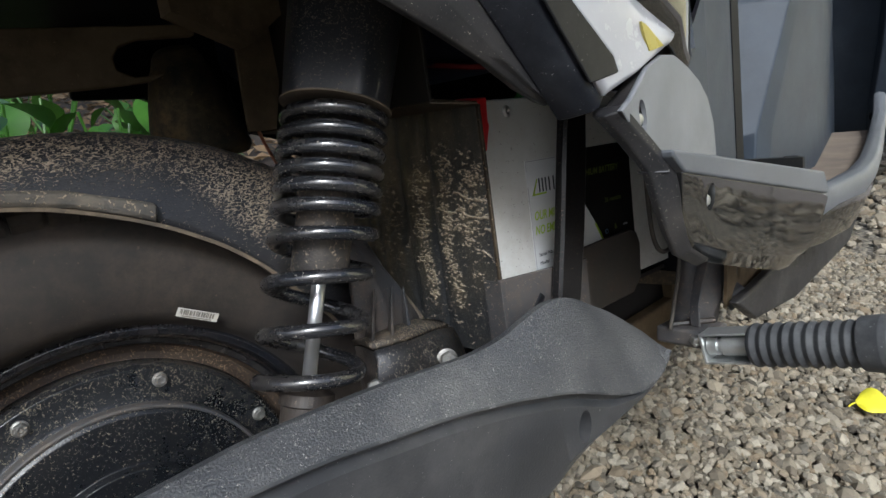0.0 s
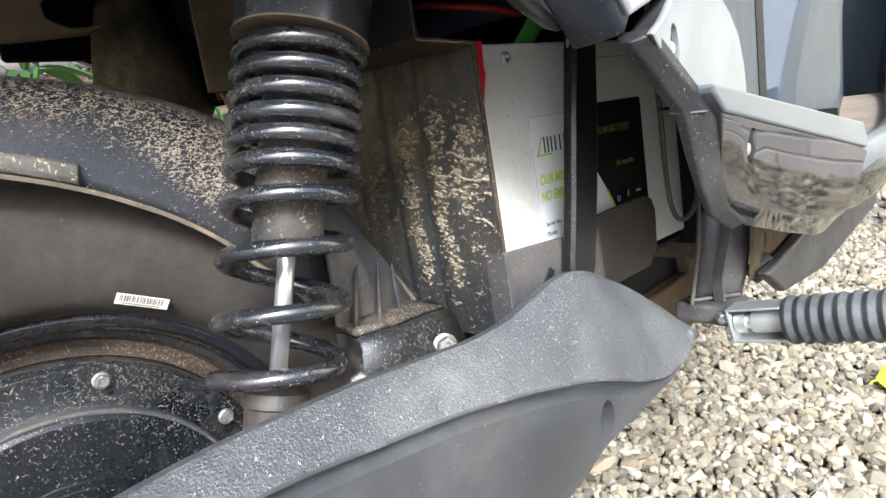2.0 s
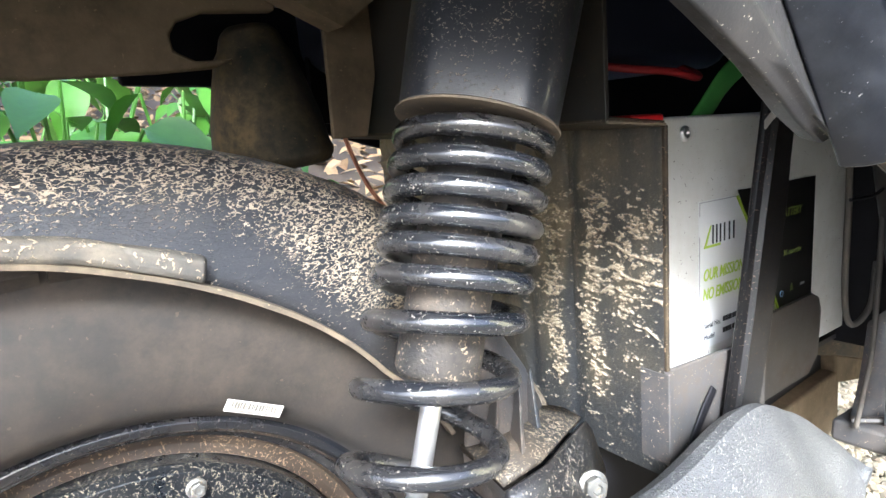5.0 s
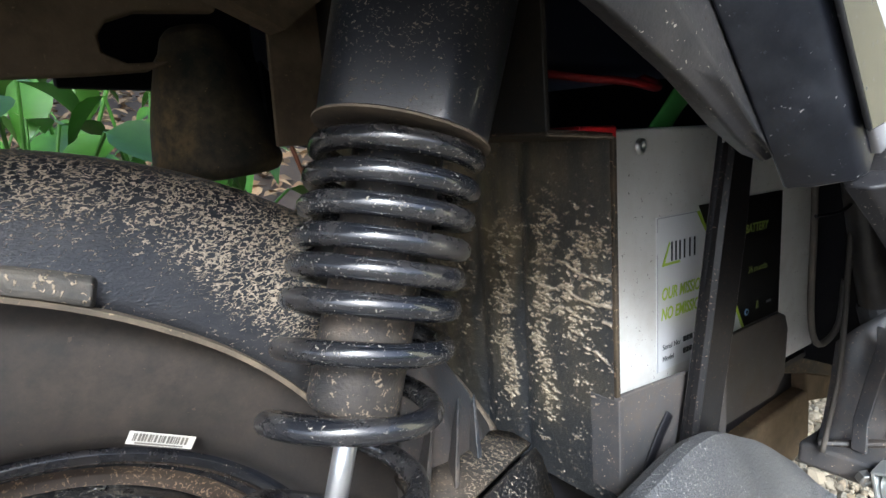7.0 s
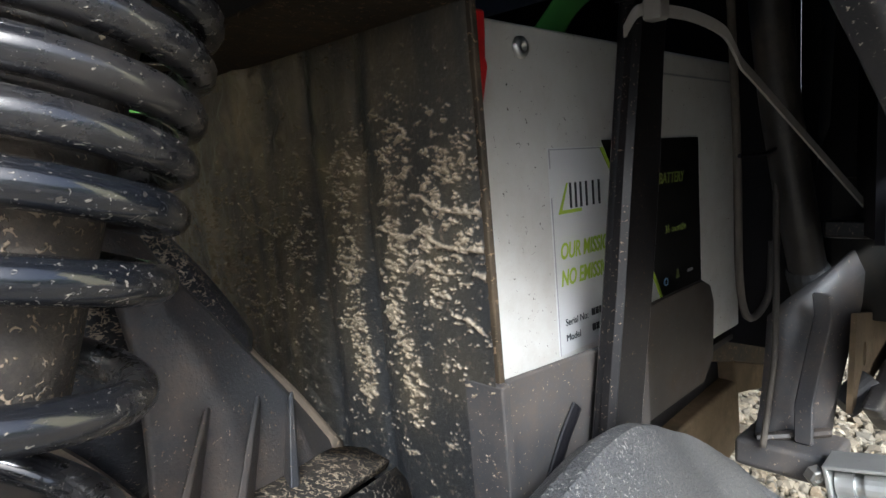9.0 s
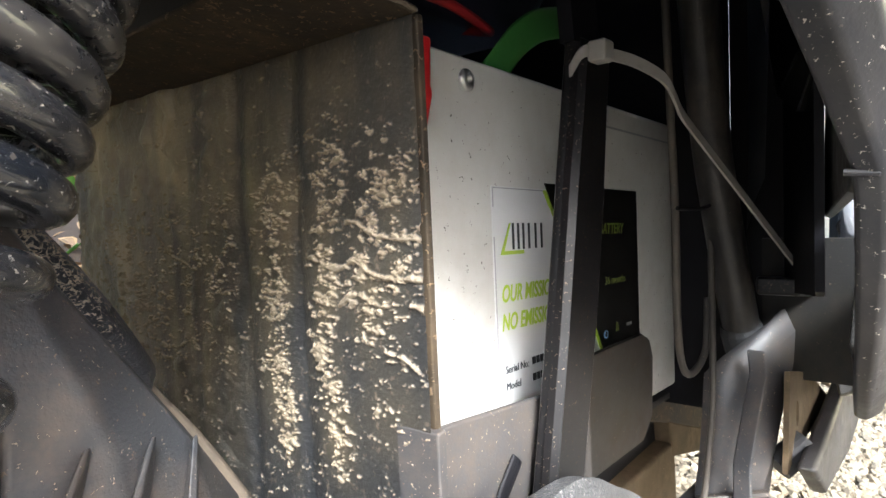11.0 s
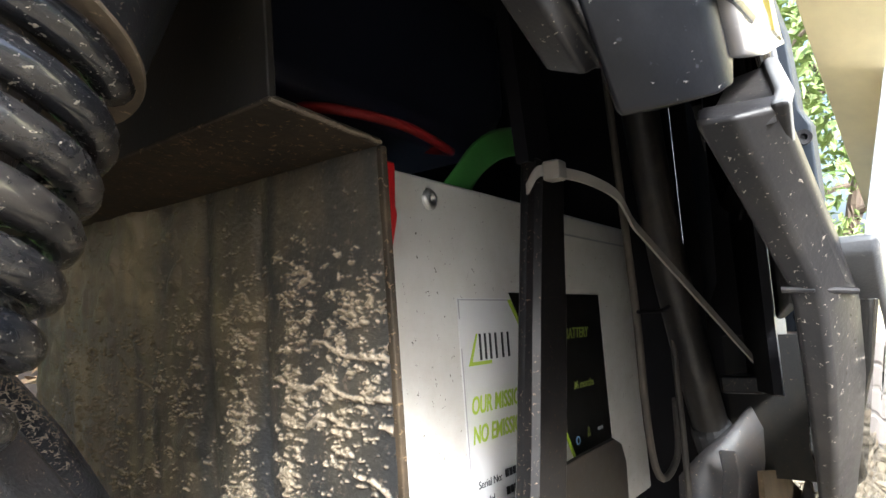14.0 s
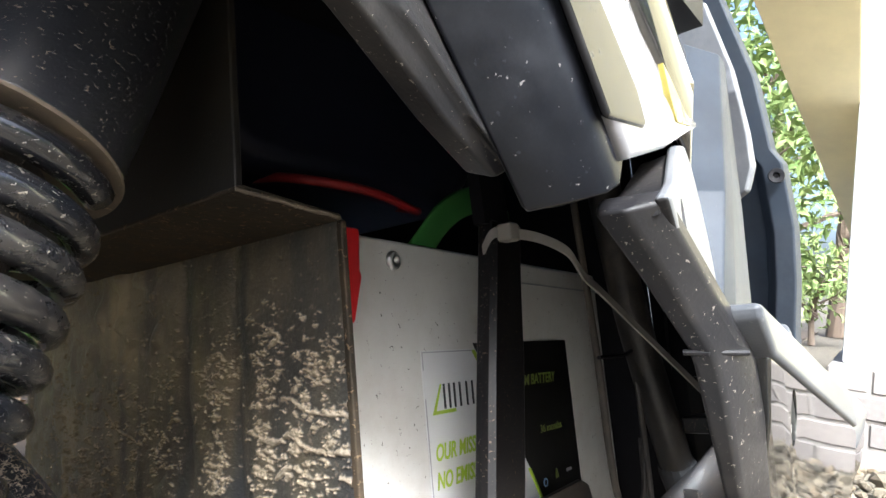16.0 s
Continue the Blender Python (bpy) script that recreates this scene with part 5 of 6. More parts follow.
soften(part("flange", loft([[(x, y, z), (x + 0.0022, y - 0.001, z), (x + 0.004, y + 0.009, z), (x + 0.001, y + 0.009, z)] for x, y, z in ((0.505, -0.187, 0.262), (0.505, -0.187, 0.284), (0.513, -0.189, 0.305), (0.526, -0.191, 0.330), (0.530, -0.189, 0.342))], close_u=True, caps=True), M_TRAY, strut, "folded front edge of the strut"), 0.0008, 1)
tan = part("tan_plate", prism([(0.5404, 0.3300), (0.600, 0.3160), (0.690, 0.2740), (0.6432, 0.2740), (0.5974, 0.2775), (0.5832, 0.2776), (0.550, 0.2787), (0.532, 0.2740), (0.536, 0.3000)], -0.2000, -0.1970), M_TAN, strut, "tan dusty bent plate")
cut(tan, oval(0.5605, -0.199, 0.3008, 0.0090, 0.0150, 0.010))
soften(part("curl", tube(smooth_line([(0.548, -0.200, 0.2785), (0.566, -0.206, 0.2760), (0.583, -0.207, 0.2780), (0.600, -0.203, 0.2785), (0.640, -0.200, 0.2745)], 5), 0.0028, 8), M_STEEL, strut, "curled lower edge of the plate"), 0.0005, 1)
part("hose", along((0.546, -0.192, 0.272), (0.560, -0.205, 0.286), [(0, 0.0085), (0.022, 0.0085)], 20), M_RUBBER, strut, "short grey hose end", smooth=False)
rail2 = part("lower_rail", prism([(0.36, 0.247), (0.506, 0.249), (0.609, 0.251), (0.612, 0.197), (0.586, 0.192), (0.36, 0.188)], -0.112, -0.082), M_TAN, scooter, "tan dusty lower frame rail")
soften(rail2, 0.003)
soften(part("cross_piece", prism([(0.598, 0.268), (0.68, 0.238), (0.669, 0.222), (0.602, 0.240)], -0.1125, -0.085), M_TAN, rail2), 0.002)
soften(part("side_shelf", prism([(0.50, 0.298), (0.567, 0.296), (0.612, 0.300), (0.725, 0.258), (0.70, 0.231), (0.68, 0.236), (0.600, 0.266)], -0.112, -0.090), M_DARK, rail2), 0.002)
# Black sheet and block added where the gap and underside lie in shade.
part("gap_shade_sheet", prism([(0.30, 0.302), (0.60, 0.300), (0.612, 0.262), (0.600, 0.240), (0.30, 0.240)], -0.100, -0.094), M_INNER, rail2)
part("underside_shade_block", prism([(0.30, 0.296), (0.70, 0.300), (0.74, 0.20), (0.50, 0.16), (0.32, 0.18)], -0.058, 0.12), M_INNER, rail2, "added black block for the shaded underside")
# Dark sheets added for the cavity's shade; they hide the lit footwell behind.
part("cavity_shade_sheet", prism([(0.583, 0.66), (0.598, 0.66), (0.598, 0.30), (0.583, 0.30)], -0.1935, -0.160), M_INNER, rail2)
part("cavity_shade_wall", prism([(0.579, 0.316), (0.5835, 0.316), (0.5835, 0.402), (0.579, 0.402)], -0.250, -0.178), M_ARCH, rail2, "added dark wall standing in for the cavity's shade")
# Added liner: hides the lit footwell; its black inside paints the cavity's shade.
liner = part("side_liner", loft([[(x, y, z0), (x, y, z1), (x, y + 0.003, z1), (x, y + 0.003, z0)] for x, y, z0, z1 in ((0.400, -0.2355, 0.395, 0.487), (0.458, -0.2275, 0.385, 0.54), (0.575, -0.1945, 0.37, 0.62), (0.606, -0.1870, 0.37, 0.62))], close_u=True, caps=True), M_INNER, rail2, "added liner behind the trim, blue-grey outside, black inside for shade")
liner.data.materials.append(M_BLUEGREY)
for p in liner.data.polygons:
    if p.normal.y < -0.5:
        p.material_index = 1
# Added black wall: closes the cavity against light and keeps it dark.
part("cavity_closing_wall", prism([(0.5745, 0.66), (0.582, 0.66), (0.582, 0.290), (0.5745, 0.290)], -0.160, 0.13), M_INNER, rail2, "added black wall keeping the cavity ahead of the battery dark")

# footpeg with a zinc fork and ribbed rubber
PEG0, PEGD = Vector((0.488, -0.213, 0.256)), Vector((0.0, -1.0, 0.205)).normalized()
peg = part("footpeg", along(PEG0 + PEGD * 0.028, PEG0 + PEGD, [(h, 0.0172 + (0.0011 if k % 2 else -0.0010)) for k, h in enumerate([0.0, 0.004, 0.0085, 0.0125, 0.017, 0.021, 0.0255, 0.0295, 0.034, 0.038, 0.0425, 0.0465, 0.051, 0.055, 0.0595, 0.0635, 0.068, 0.072, 0.0765])] + [(0.079, 0.0200), (0.093, 0.0210), (0.098, 0.0195), (0.100, 0.015)], 40), M_RUBBER, scooter, "ribbed black rubber footpeg", smooth=False)
soften(peg, 0.0008, 1, 20)
PS = Vector((1, 0, 0))
PU = PS.cross(PEGD).normalized()
for sgn in (-1, 1):
    rows = []
    for h in (-0.012, 0.028):
        c = PEG0 + PEGD * h + PU * 0.0125 * sgn
        rows.append([c + PS * a + PU * b for a, b in ((-0.010, -0.0011), (0.010, -0.0011), (0.010, 0.0011), (-0.010, 0.0011))])
    soften(part("fork_plate", loft(rows, close_u=True, caps=True), M_ZINC, peg, "bright zinc fork plate"), 0.0008, 1)
rows = []
for h in (-0.0125, -0.0100):
    c = PEG0 + PEGD * h
    rows.append([c + PS * a + PU * b for a, b in ((-0.010, -0.0135), (0.010, -0.0135), (0.010, 0.0135), (-0.010, 0.0135))])
soften(part("fork_back", loft(rows, close_u=True, caps=True), M_ZINC, peg), 0.0008, 1)
rows = []
for h in (-0.010, 0.028):
    c = PEG0 + PEGD * h
    rows.append([c + PS * a + PU * b for a, b in ((0.0085, -0.012), (0.0100, -0.012), (0.0100, 0.012), (0.0085, 0.012))])
part("fork_web", loft(rows, close_u=True, caps=True), M_ZINC, peg)
part("pin", along(PEG0 - PEGD * 0.009 + PS * 0.001, PEG0 + PEGD, [(0, 0.0085), (0.008, 0.0085), (0.0081, 0.0060), (0.013, 0.0060), (0.0131, 0.0090), (0.036, 0.0090)], 24), M_ZINC, peg, "zinc pivot pin", smooth=False)
hexbolt("bolt", peg, PEG0 + PEGD * -0.014 - PU * 0.011 + Vector((-0.004, 0.006, -0.004)), (-0.6, -0.8, -0.2), 0.0085, 0.008, M_BOLT, 0.0)

# ---- floorboard trim, body sides, leg shield ----
trim = part("floor_trim", prism([(0.290, 0.469), (0.300, 0.4745), (0.3286, 0.4905), (0.352, 0.4965), (0.375, 0.4962), (0.400, 0.4890), (0.425, 0.4785), (0.443, 0.4660), (0.4545, 0.4476), (0.4590, 0.4180), (0.345, 0.428), (0.325, 0.436)], -0.2552, -0.2592, lambda x, z: 0.175 * max(0.0, x - 0.300)), M_GREY, scooter, "grey plastic end cap of the floorboard trim")
# Faces turned inward, or rearward and down, take the darker guard plastic.
trim.data.materials.append(M_GUARD)
for p in trim.data.polygons:
    if p.normal.y > 0.3 or (p.normal.x < -0.3 and p.normal.z < 0.2):
        p.material_index = 1
soften(trim, 0.0015, 2)
ridge = part("ridge", prism([(0.322, 0.444), (0.570, 0.391), (0.583, 0.372), (0.576, 0.371), (0.334, 0.429), (0.322, 0.440)], -0.2530, -0.2695), M_RIDGE, trim, "grey ridge strip, shaded by its colour")
soften(ridge, 0.003, 2)
shell = part("gloss_panel", loft([[(xa, -0.252, za), (xa, -0.2678, za), (xb, -0.2645, zb), (xc, -0.2590, zc), (xd, -0.2490, zd), (xd, -0.2470, zd + 0.004)] for xa, za, xb, zb, xc, zc, xd, zd in (
    (0.334, 0.4295, 0.338, 0.412, 0.346, 0.394, 0.352, 0.385), (0.352, 0.4252, 0.354, 0.405, 0.360, 0.380, 0.366, 0.370), (0.390, 0.4160, 0.391, 0.396, 0.396, 0.368, 0.402, 0.355), (0.450, 0.4015, 0.450, 0.380, 0.453, 0.349, 0.458, 0.336),
    (0.520, 0.3850, 0.519, 0.363, 0.519, 0.331, 0.520, 0.317), (0.560, 0.3755, 0.556, 0.355, 0.546, 0.327, 0.540, 0.314), (0.580, 0.3690, 0.573, 0.349, 0.559, 0.326, 0.548, 0.316), (0.584, 0.3665, 0.577, 0.347, 0.562, 0.327, 0.551, 0.318))], close_u=True, caps=True), M_GLOSS, trim, "glossy black lower panel mirroring the gravel")
shell.data.shade_smooth()
soften(shell, 0.0025, 3, 22)
part("cap_roof", loft([[(x, -0.2425, z - 0.0030), (x, -0.2560 + 0.175 * max(0.0, x - 0.300), z - 0.0018), (x, -0.2560 + 0.175 * max(0.0, x - 0.300), z - 0.0045), (x, -0.2425, z - 0.0055)] for x, z in ((0.292, 0.470), (0.300, 0.4745), (0.3286, 0.4905), (0.352, 0.4965), (0.365, 0.4972))], close_u=True, caps=True), M_GUARD, trim, "dirty upper edge of the end cap")
rear = part("rear_edge", loft([[(x - 0.0010, yi, z - 0.0015), (x - 0.0015, 0.5 * (yi + yo), z - 0.002), (x + dx - 0.0010, yo, z - 0.001), (x + dx + 0.004, yo, z + 0.003), (x + 0.004, yi, z + 0.003)] for x, z, yi, yo, dx in ((0.2885, 0.4695, -0.2415, -0.2570, 0.004), (0.304, 0.453, -0.2460, -0.2600, 0.004), (0.3180, 0.4345, -0.2510, -0.2632, 0.008), (0.3200, 0.4290, -0.2515, -0.2640, 0.010), (0.3270, 0.4120, -0.2510, -0.2630, 0.012), (0.3370, 0.394, -0.2500, -0.2600, 0.012), (0.352, 0.3760, -0.2480, -0.2560, 0.010), (0.385, 0.3600, -0.2450, -0.2520, 0.008))], close_u=True, caps=True), M_GUARD, trim, "dirty dark rear face of the trim")
soften(rear, 0.0015, 2)
part("nick", tube([(0.3170, -0.2500, 0.4325), (0.3175, -0.2560, 0.4320), (0.325, -0.2640, 0.4310)], 0.0008, 8), M_GUARD, trim, "chipped joint of the trim")
for host, x, y, z in ((trim, 0.318, -0.2550, 0.464), (shell, 0.372, -0.2655, 0.4075)):
    cut(host, oval(x, y, z, 0.0105, 0.0180, 0.006, -8))
    sc = part("screw", lathe([(0, -0.0012), (0.0028, -0.0010), (0.0040, 0.0005), (0.0042, 0.004)], (x - 0.0005, z - 0.002), 20), M_ZINC, trim, "bright screw head", smooth=True)
    sc.location.y += y + 0.0022

# body side: inner trim, black trim, white panel, gloss panel, olive triangle
LOW = [(0.348, 0.4995), (0.315, 0.487), (0.284, 0.478), (0.268, 0.500), (0.225, 0.555), (0.17, 0.62), (0.08, 0.71)]
HIGH = [(0.374, 0.508), (0.360, 0.514), (0.343, 0.5215), (0.330, 0.528), (0.25, 0.606), (0.18, 0.69), (0.08, 0.75)]
STRIPS = (0.0, 0.12, 0.25, 0.4, 0.52, 0.62, 0.72, 0.86, 1.0)
body = part("body_side", loft([[(a + (c - a) * t, -0.2500 + 0.016 * max(0.0, t - 0.5) ** 1.5, b + (d - b) * t) for (a, b), (c, d) in zip(LOW, HIGH)] for t in STRIPS]), M_WHITEPANEL, scooter, "white painted body side panel")
body.data.shade_smooth()
thicken(body, 0.003, 1)
PATCH = [(0.2726, 0.4848), (0.2992, 0.4888), (0.2952, 0.4978), (0.2627, 0.5258), (0.215, 0.585), (0.09, 0.735), (0.07, 0.715), (0.19, 0.590), (0.245, 0.520)]
soften(part("mirror_patch", prism(PATCH, -0.2542, -0.2520), M_PATCH, body, "glossy black insert, scratched"), 0.001, 1)
soften(part("bright_edge", prism([(0.2992, 0.4888), (0.3040, 0.4900), (0.2995, 0.5010), (0.2670, 0.5295), (0.219, 0.589), (0.095, 0.740), (0.09, 0.735), (0.215, 0.585), (0.2627, 0.5258), (0.2952, 0.4978)], -0.2540, -0.2520), M_WHITEPANEL, body, "white bevelled edge beside the insert"), 0.001, 1)
part("olive_corner", prism([(0.3258, 0.5147), (0.3320, 0.5120), (0.3486, 0.5010), (0.3324, 0.4985), (0.3285, 0.5060)], -0.2536, -0.2520), M_OLIVE, body, "olive triangle on the body side")
bt = part("black_trim", loft([[(xi + 0.006, -0.2300, zi + 0.006), (xi, -0.2320, zi), (xi + 0.35 * (xo - xi) - 0.0015, -0.2390, zi + 0.35 * (zo - zi) - 0.0010), (xo - 0.002, -0.2485, zo - 0.002), (xo + 0.001, -0.2508, zo), (xo + 0.010, -0.2500, zo + 0.010), (xo + 0.010, -0.2400, zo + 0.012)] for xi, zi, xo, zo in ((0.2725, 0.4680, 0.2825, 0.4720), (0.2700, 0.4690, 0.2800, 0.4755), (0.246, 0.4985, 0.2640, 0.4965), (0.229, 0.519, 0.2495, 0.515), (0.196, 0.557, 0.217, 0.555), (0.14, 0.62, 0.162, 0.62), (0.08, 0.69, 0.10, 0.69))], close_u=True, caps=True), M_TRIM, body, "dull black trim along the body's lower edge")
soften(bt, 0.0012, 2, 40)
it = part("inner_trim", loft([[(x - 0.001, -0.2200, z + 0.003), (x, -0.2275, z), (x + 0.003, -0.2300, z + 0.002), (0.5 * (x + x2), -0.2325, 0.5 * (z + z2)), (x2, -0.2315, z2), (x2 + 0.006, -0.2290, z2 + 0.006), (x + 0.008, -0.2200, z + 0.010)] for x, z, x2, z2 in ((0.268, 0.4765, 0.2715, 0.4745), (0.250, 0.4855, 0.262, 0.4835), (0.226, 0.5010, 0.2455, 0.5005), (0.200, 0.5145, 0.229, 0.521), (0.170, 0.529, 0.205, 0.549), (0.10, 0.556, 0.15, 0.612), (0.0, 0.59, 0.08, 0.69))], close_u=True, caps=True), M_GUARD, body, "dusty inner edge trim")
soften(it, 0.002, 2, 30)
up = part("upper_panel", loft([[(x, y, z) for x, y, z in row] for row in (
    [(0.08, -0.236, 0.70), (0.17, -0.240, 0.69), (0.25, -0.244, 0.603), (0.33, -0.247, 0.525), (0.372, -0.2470, 0.500), (0.404, -0.2370, 0.486), (0.450, -0.222, 0.462)],
    [(0.08, -0.236, 0.75), (0.18, -0.244, 0.72), (0.27, -0.249, 0.63), (0.345, -0.251, 0.55), (0.392, -0.248, 0.53), (0.428, -0.234, 0.50), (0.455, -0.214, 0.47)],
    [(0.08, -0.230, 0.79), (0.20, -0.238, 0.76), (0.30, -0.243, 0.68), (0.365, -0.244, 0.60), (0.410, -0.240, 0.58), (0.440, -0.226, 0.55), (0.462, -0.205, 0.52)],
    [(0.08, -0.16, 0.80), (0.22, -0.16, 0.79), (0.33, -0.17, 0.74), (0.39, -0.18, 0.70), (0.43, -0.18, 0.68), (0.455, -0.18, 0.64), (0.470, -0.17, 0.60)])]), M_GLOSS, body, "glossy black upper side panel", smooth=True)
thicken(up, 0.003)
part("far_side", prism([(0.30, 0.49), (0.45, 0.50), (0.45, 0.74), (-0.25, 0.80), (-0.25, 0.62), (0.15, 0.57)], 0.225, 0.235), M_GLOSS, body)
# Dark sheet added to stop sun leaking in past the upper panel.
part("sun_leak_sheet", loft([[(0.440, -0.212, 0.72), (0.50, -0.195, 0.72), (0.585, -0.170, 0.72), (0.600, -0.170, 0.72)], [(0.446, -0.212, 0.55), (0.50, -0.195, 0.50), (0.585, -0.170, 0.46), (0.600, -0.170, 0.45)], [(0.446, -0.208, 0.436), (0.50, -0.192, 0.426), (0.585, -0.168, 0.405), (0.600, -0.168, 0.40)]]), M_INNER, body, "added black sheet that keeps sun off the battery")
# The seat is unseen; it closes the body against light from above.
seat = part("seat", prism([(-0.28, 0.76), (-0.1, 0.80), (0.2, 0.78), (0.42, 0.75), (0.46, 0.72), (0.44, 0.69), (-0.28, 0.69)], -0.15, 0.15), M_RUBBER, scooter, "black vinyl seat")
soften(seat, 0.02, 3)
under = part("under_tray", prism([(-0.30, 0.60), (-0.05, 0.595), (0.25, 0.585), (0.50, 0.60), (0.56, 0.70), (0.50, 0.705), (0.44, 0.612), (0.25, 0.60), (-0.3, 0.615)], -0.236, 0.225), M_INNER, scooter, "black plastic tray under the seat")
bucket = part("storage_box", prism([(0.2535, 0.545), (0.30, 0.518), (0.44, 0.512), (0.47, 0.54), (0.47, 0.62), (0.2535, 0.62)], -0.10, 0.16), M_BLUE, scooter, "dark blue-black underside of the storage box")
soften(bucket, 0.012, 3)
# Dark sheet added to stop light coming through from the far side.
part("far_light_sheet", prism([(0.40, 0.30), (0.60, 0.30), (0.60, 0.66), (0.255, 0.66), (0.255, 0.50), (0.40, 0.49)], 0.126, 0.132), M_INNER, bucket)

# tail end: dust-coated rail with a long slot, rubber boss, hanging plate
rail = part("tail_rail", prism([(-0.30, 0.585), (-0.30, 0.545), (-0.05, 0.538), (0.070, 0.531), (0.130, 0.5325), (0.160, 0.5345), (0.172, 0.5395), (0.150, 0.5385), (0.139, 0.544), (0.138, 0.552), (0.143, 0.559), (0.158, 0.5645), (0.20, 0.566), (0.20, 0.575), (0.05, 0.573), (-0.1, 0.575)], 0.045, 0.055), M_TAN, scooter, "dust-coated pressed steel tail rail with a slot")
soften(rail, 0.002, 2)
soften(part("rail_inner", prism([(0.125, 0.534), (0.20, 0.530), (0.24, 0.50), (0.33, 0.47), (0.33, 0.60), (0.125, 0.60)], 0.135, 0.14), M_INNER, rail), 0.002, 1)
boss = part("rubber_boss", along((0.196, 0.085, 0.564), (0.202, 0.083, 0.47), [(0, 0.013), (0.005, 0.0185), (0.014, 0.0215), (0.018, 0.0245), (0.036, 0.0300), (0.058, 0.0355), (0.078, 0.0385), (0.082, 0.0400), (0.086, 0.0400), (0.092, 0.036)], 40), M_BOSS, rail, "dusty rubber bump stop", smooth=False)
soften(boss, 0.002, 2, 25)
hp = part("hanging_plate", prism([(0.219, 0.489), (0.2435, 0.4885), (0.262, 0.556), (0.260, 0.59), (0.222, 0.575)], 0.028, 0.032), M_TAN, rail, "tan dusty hanging plate")
soften(hp, 0.001, 1)
part("roof_plate", prism([(0.17, 0.575), (0.222, 0.551), (0.275, 0.588), (0.27, 0.60), (0.17, 0.60)], 0.005, 0.026), M_TAN, rail)
part("wire", tube(smooth_line([(0.228, 0.036, 0.505), (0.231, 0.034, 0.485), (0.236, 0.022, 0.458), (0.25, 0.010, 0.43)], 6), 0.0014, 6), M_WIRE, rail, "rust-red wire")

# floorboard and leg shield
board = part("floorboard", loft([[(x, y + 0.022, 0.352), (x, y + 0.020, zt - 0.003), (x, y + 0.012, zt), (x, y + 0.003, zt - 0.003), (x, y, zt - 0.012), (x, y + 0.006, 0.340)] for x, y, zt in ((0.575, -0.262, 0.3735), (0.62, -0.268, 0.3735), (0.70, -0.269, 0.3735), (0.79, -0.256, 0.373), (0.90, -0.234, 0.373), (1.02, -0.208, 0.373), (1.14, -0.182, 0.377), (1.20, -0.172, 0.392), (1.225, -0.166, 0.42))], close_u=True, caps=True), M_RIDGE, scooter, "blue-grey plastic floorboard rim")
soften(board, 0.003, 2)
soften(part("floor_mat", loft([[(x, y + 0.016, 0.357), (x, y + 0.016, 0.345), (x, 0.15, 0.345), (x, 0.15, 0.357)] for x, y in ((0.60, -0.262), (0.70, -0.267), (0.79, -0.254), (1.02, -0.206), (1.22, -0.164))], close_u=True, caps=True), M_MAT, board, "brown dusty footwell floor"), 0.002)
soften(part("belly", loft([[(x, y + 0.002, 0.356), (x, y + 0.003, 0.342), (x, y + 0.016, z0), (x, y + 0.045, z0 - 0.012), (x, y + 0.050, 0.340)] for x, y, z0 in ((0.585, -0.262, 0.318), (0.62, -0.268, 0.316), (0.70, -0.268, 0.312), (0.79, -0.255, 0.310), (0.90, -0.233, 0.312), (1.02, -0.207, 0.318), (1.20, -0.172, 0.335))], close_u=True, caps=True), M_GLOSS, board, "mirror-black underside of the floorboard"), 0.002)
soften(part("under_plate", prism([(0.52, 0.284), (0.545, 0.286), (0.66, 0.300), (0.90, 0.305), (0.84, 0.262), (0.66, 0.246), (0.56, 0.256)], -0.215, -0.205), M_GUARD, board, "dull black lower shield"), 0.003)
hump = part("footwell_side", loft([[(0.600, 0.05, 0.34), (0.600, 0.05, 0.40), (0.600, 0.05, 0.55), (0.60, 0.05, 0.72)], [(0.604, -0.095, 0.34), (0.604, -0.100, 0.40), (0.610, -0.10, 0.55), (0.635, -0.10, 0.72)], [(0.620, -0.188, 0.34), (0.632, -0.189, 0.42), (0.722, -0.190, 0.546), (0.80, -0.190, 0.70)], [(0.640, -0.191, 0.34), (0.655, -0.192, 0.42), (0.742, -0.191, 0.546), (0.82, -0.190, 0.70)],
    [(0.83, -0.175, 0.34), (0.83, -0.176, 0.43), (0.86, -0.178, 0.55), (0.90, -0.178, 0.72)], [(1.08, -0.115, 0.34), (1.08, -0.117, 0.43), (1.09, -0.120, 0.55), (1.10, -0.122, 0.74)], [(1.30, -0.062, 0.34), (1.30, -0.063, 0.43), (1.29, -0.064, 0.55), (1.28, -0.066, 0.76)]]), M_BLUEGREY, scooter, "blue-grey plastic side of the footwell")
thicken(hump, 0.006, 1)
soften(hump, 0.004, 2, 15)
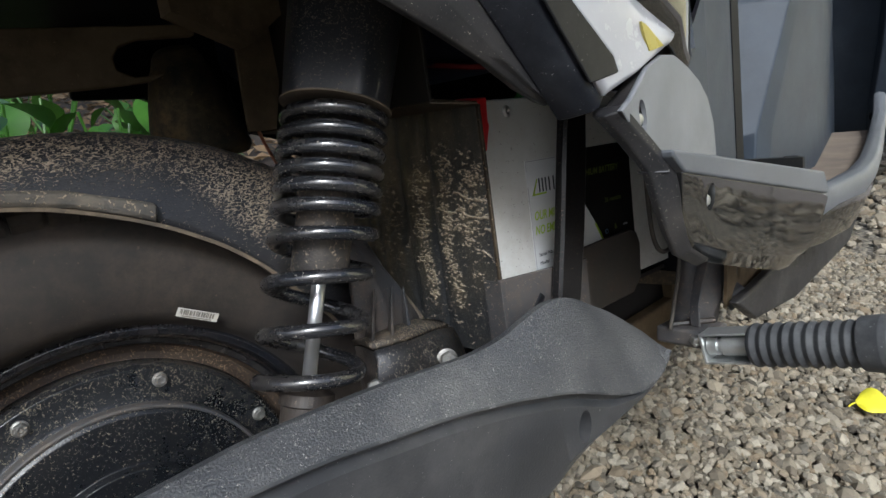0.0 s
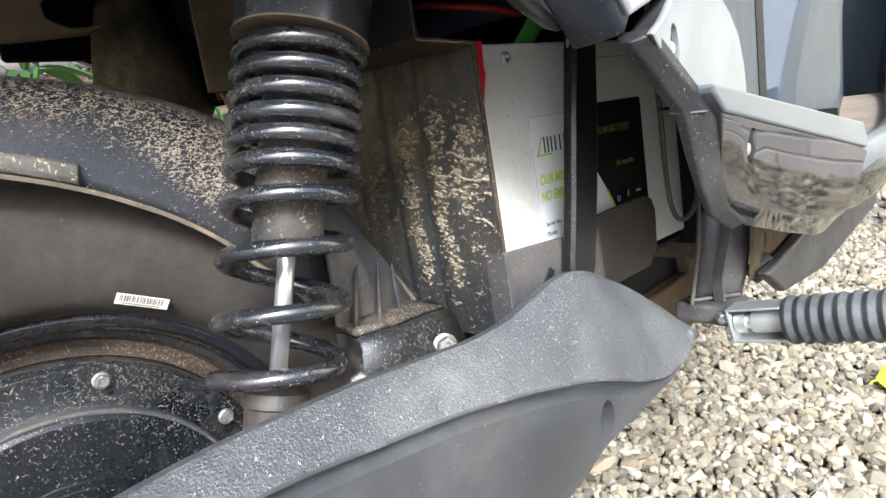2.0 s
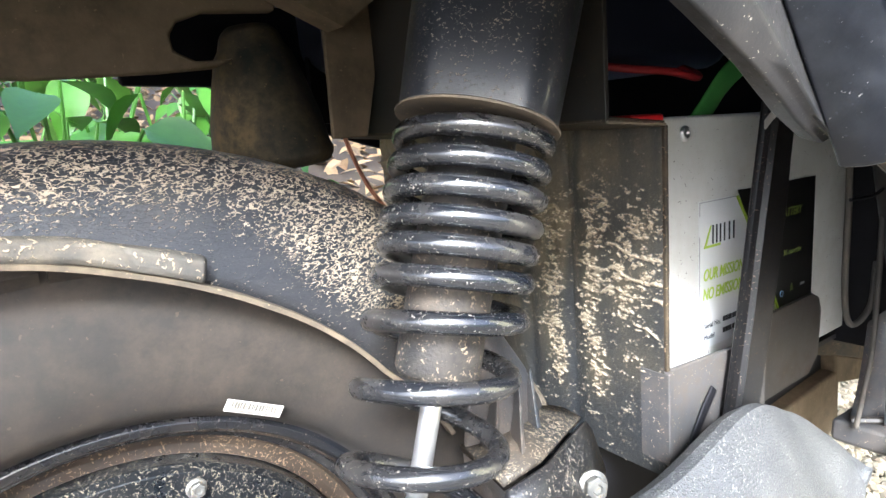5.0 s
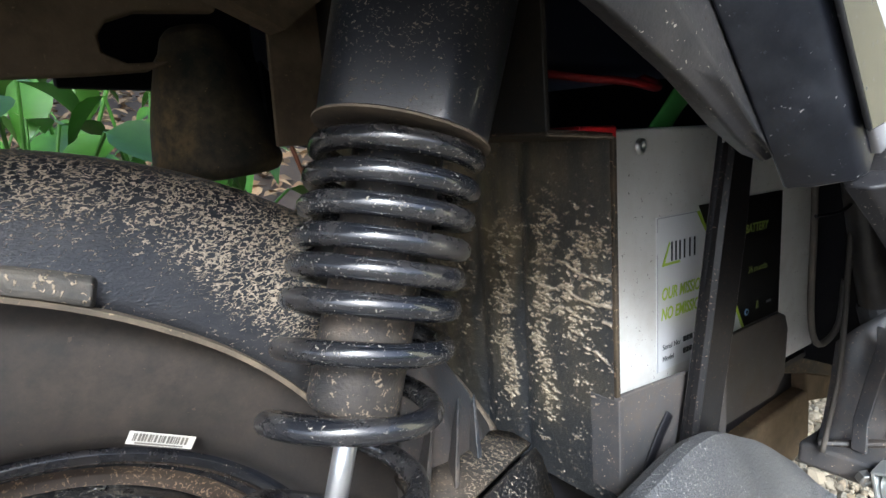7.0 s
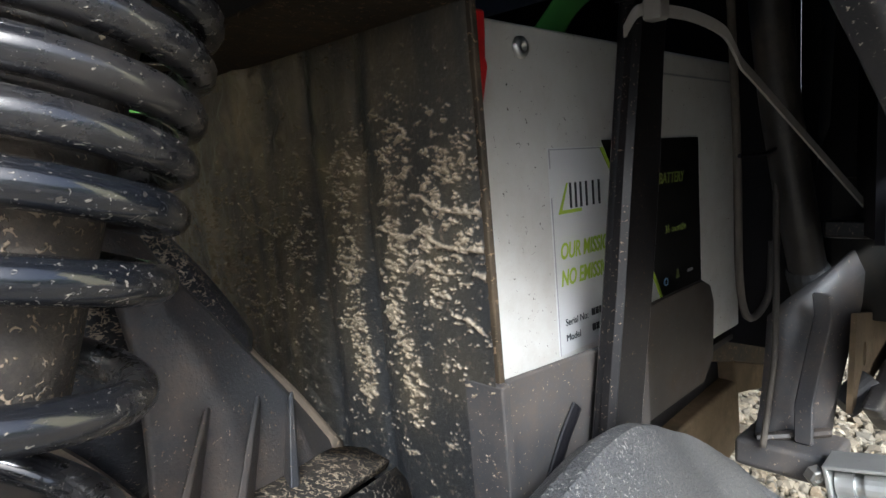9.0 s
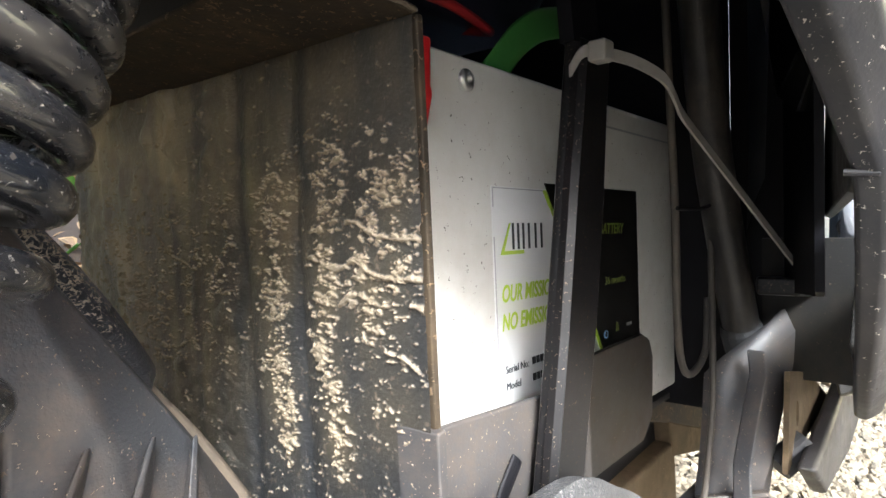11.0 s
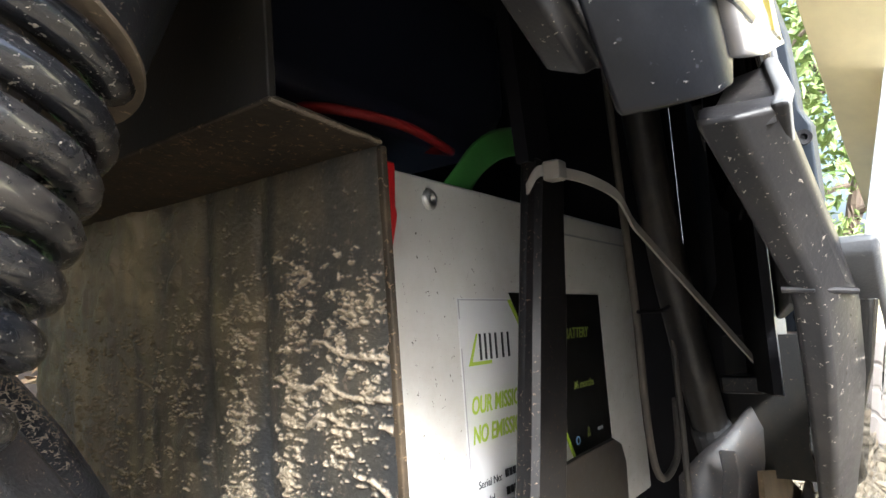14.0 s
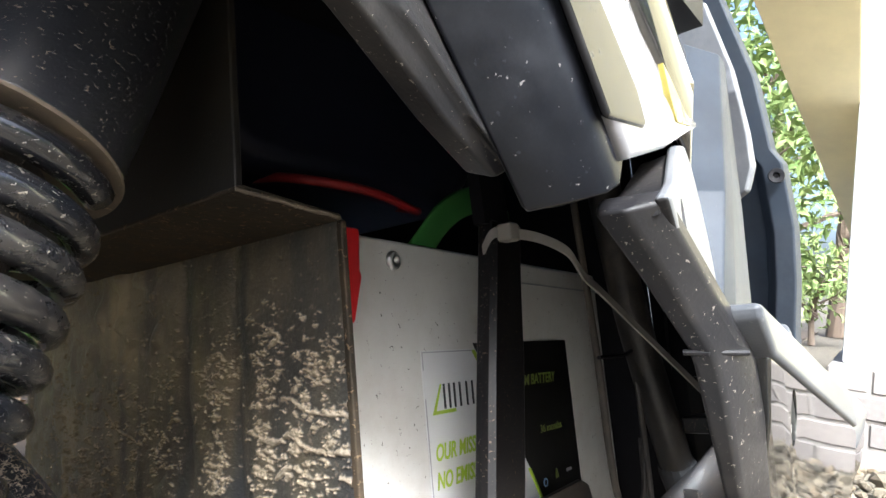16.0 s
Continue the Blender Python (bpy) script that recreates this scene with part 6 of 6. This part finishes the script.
part("pocket_rim", tube(smooth_line([(0.6015, -0.1750, 0.496), (0.6030, -0.1884, 0.4923), (0.6035, -0.1870, 0.460), (0.6030, -0.1857, 0.4267), (0.6015, -0.1724, 0.4278)], 6), 0.0010, 8), M_INNER, hump, "dark rim of a small pocket lid")
shield = part("leg_shield", loft([[(1.24 + dx, y0, z), (1.215 + dx, y0 + 0.006, z), (1.220 + dx, y0 + 0.035, z), (1.26 + dx, y0 + 0.050, z), (1.285 + dx, -0.055, z), (1.285, 0.06, z), (1.26 + dx, -y0 - 0.05, z), (1.24 + dx, -y0, z)] for z, y0, dx in ((0.33, -0.170, 0.03), (0.40, -0.176, 0.02), (0.48, -0.192, 0.0), (0.56, -0.202, -0.01), (0.66, -0.202, -0.02), (0.685, -0.190, -0.02), (0.80, -0.185, -0.03), (0.98, -0.15, -0.04))]), M_BLUEGREY, scooter, "blue-grey plastic inner leg shield")
thicken(shield, 0.012, 1)
soften(shield, 0.006, 2, 20)
part("shield_screw", lathe([(0, 0.004), (0.004, 0.004), (0.005, -0.001), (0.011, -0.002), (0.012, 0.001)], (0, 0), 24), M_INNER, shield).matrix_basis = Matrix.Translation(Vector((1.185, -0.187, 0.640)) - BASES["scooter"]) @ pose(0, 0, 0, 0, 0, -75) @ Matrix.Translation(BASES["scooter"])
part("shield_screw", lathe([(0, 0.004), (0.004, 0.004), (0.005, -0.001), (0.011, -0.002), (0.012, 0.001)], (0, 0), 24), M_INNER, shield).matrix_basis = Matrix.Translation(Vector((1.236, -0.150, 0.378)) - BASES["scooter"]) @ pose(0, 0, 0, 0, 0, -75) @ Matrix.Translation(BASES["scooter"])
inner = part("inner_panel", loft([[(0.93, -0.172, 0.82), (0.95, -0.10, 0.82)], [(0.92, -0.192, 0.72), (0.95, -0.10, 0.72)], [(0.905, -0.196, 0.690), (0.94, -0.10, 0.70)], [(0.91, -0.199, 0.64), (0.95, -0.10, 0.64)], [(0.90, -0.200, 0.60), (0.95, -0.11, 0.58)], [(0.90, -0.190, 0.573), (0.94, -0.128, 0.545)]]), M_GREY, shield, "grey stepped inner panel of the leg shield")
thicken(inner, 0.01)
soften(inner, 0.003, 2, 15)
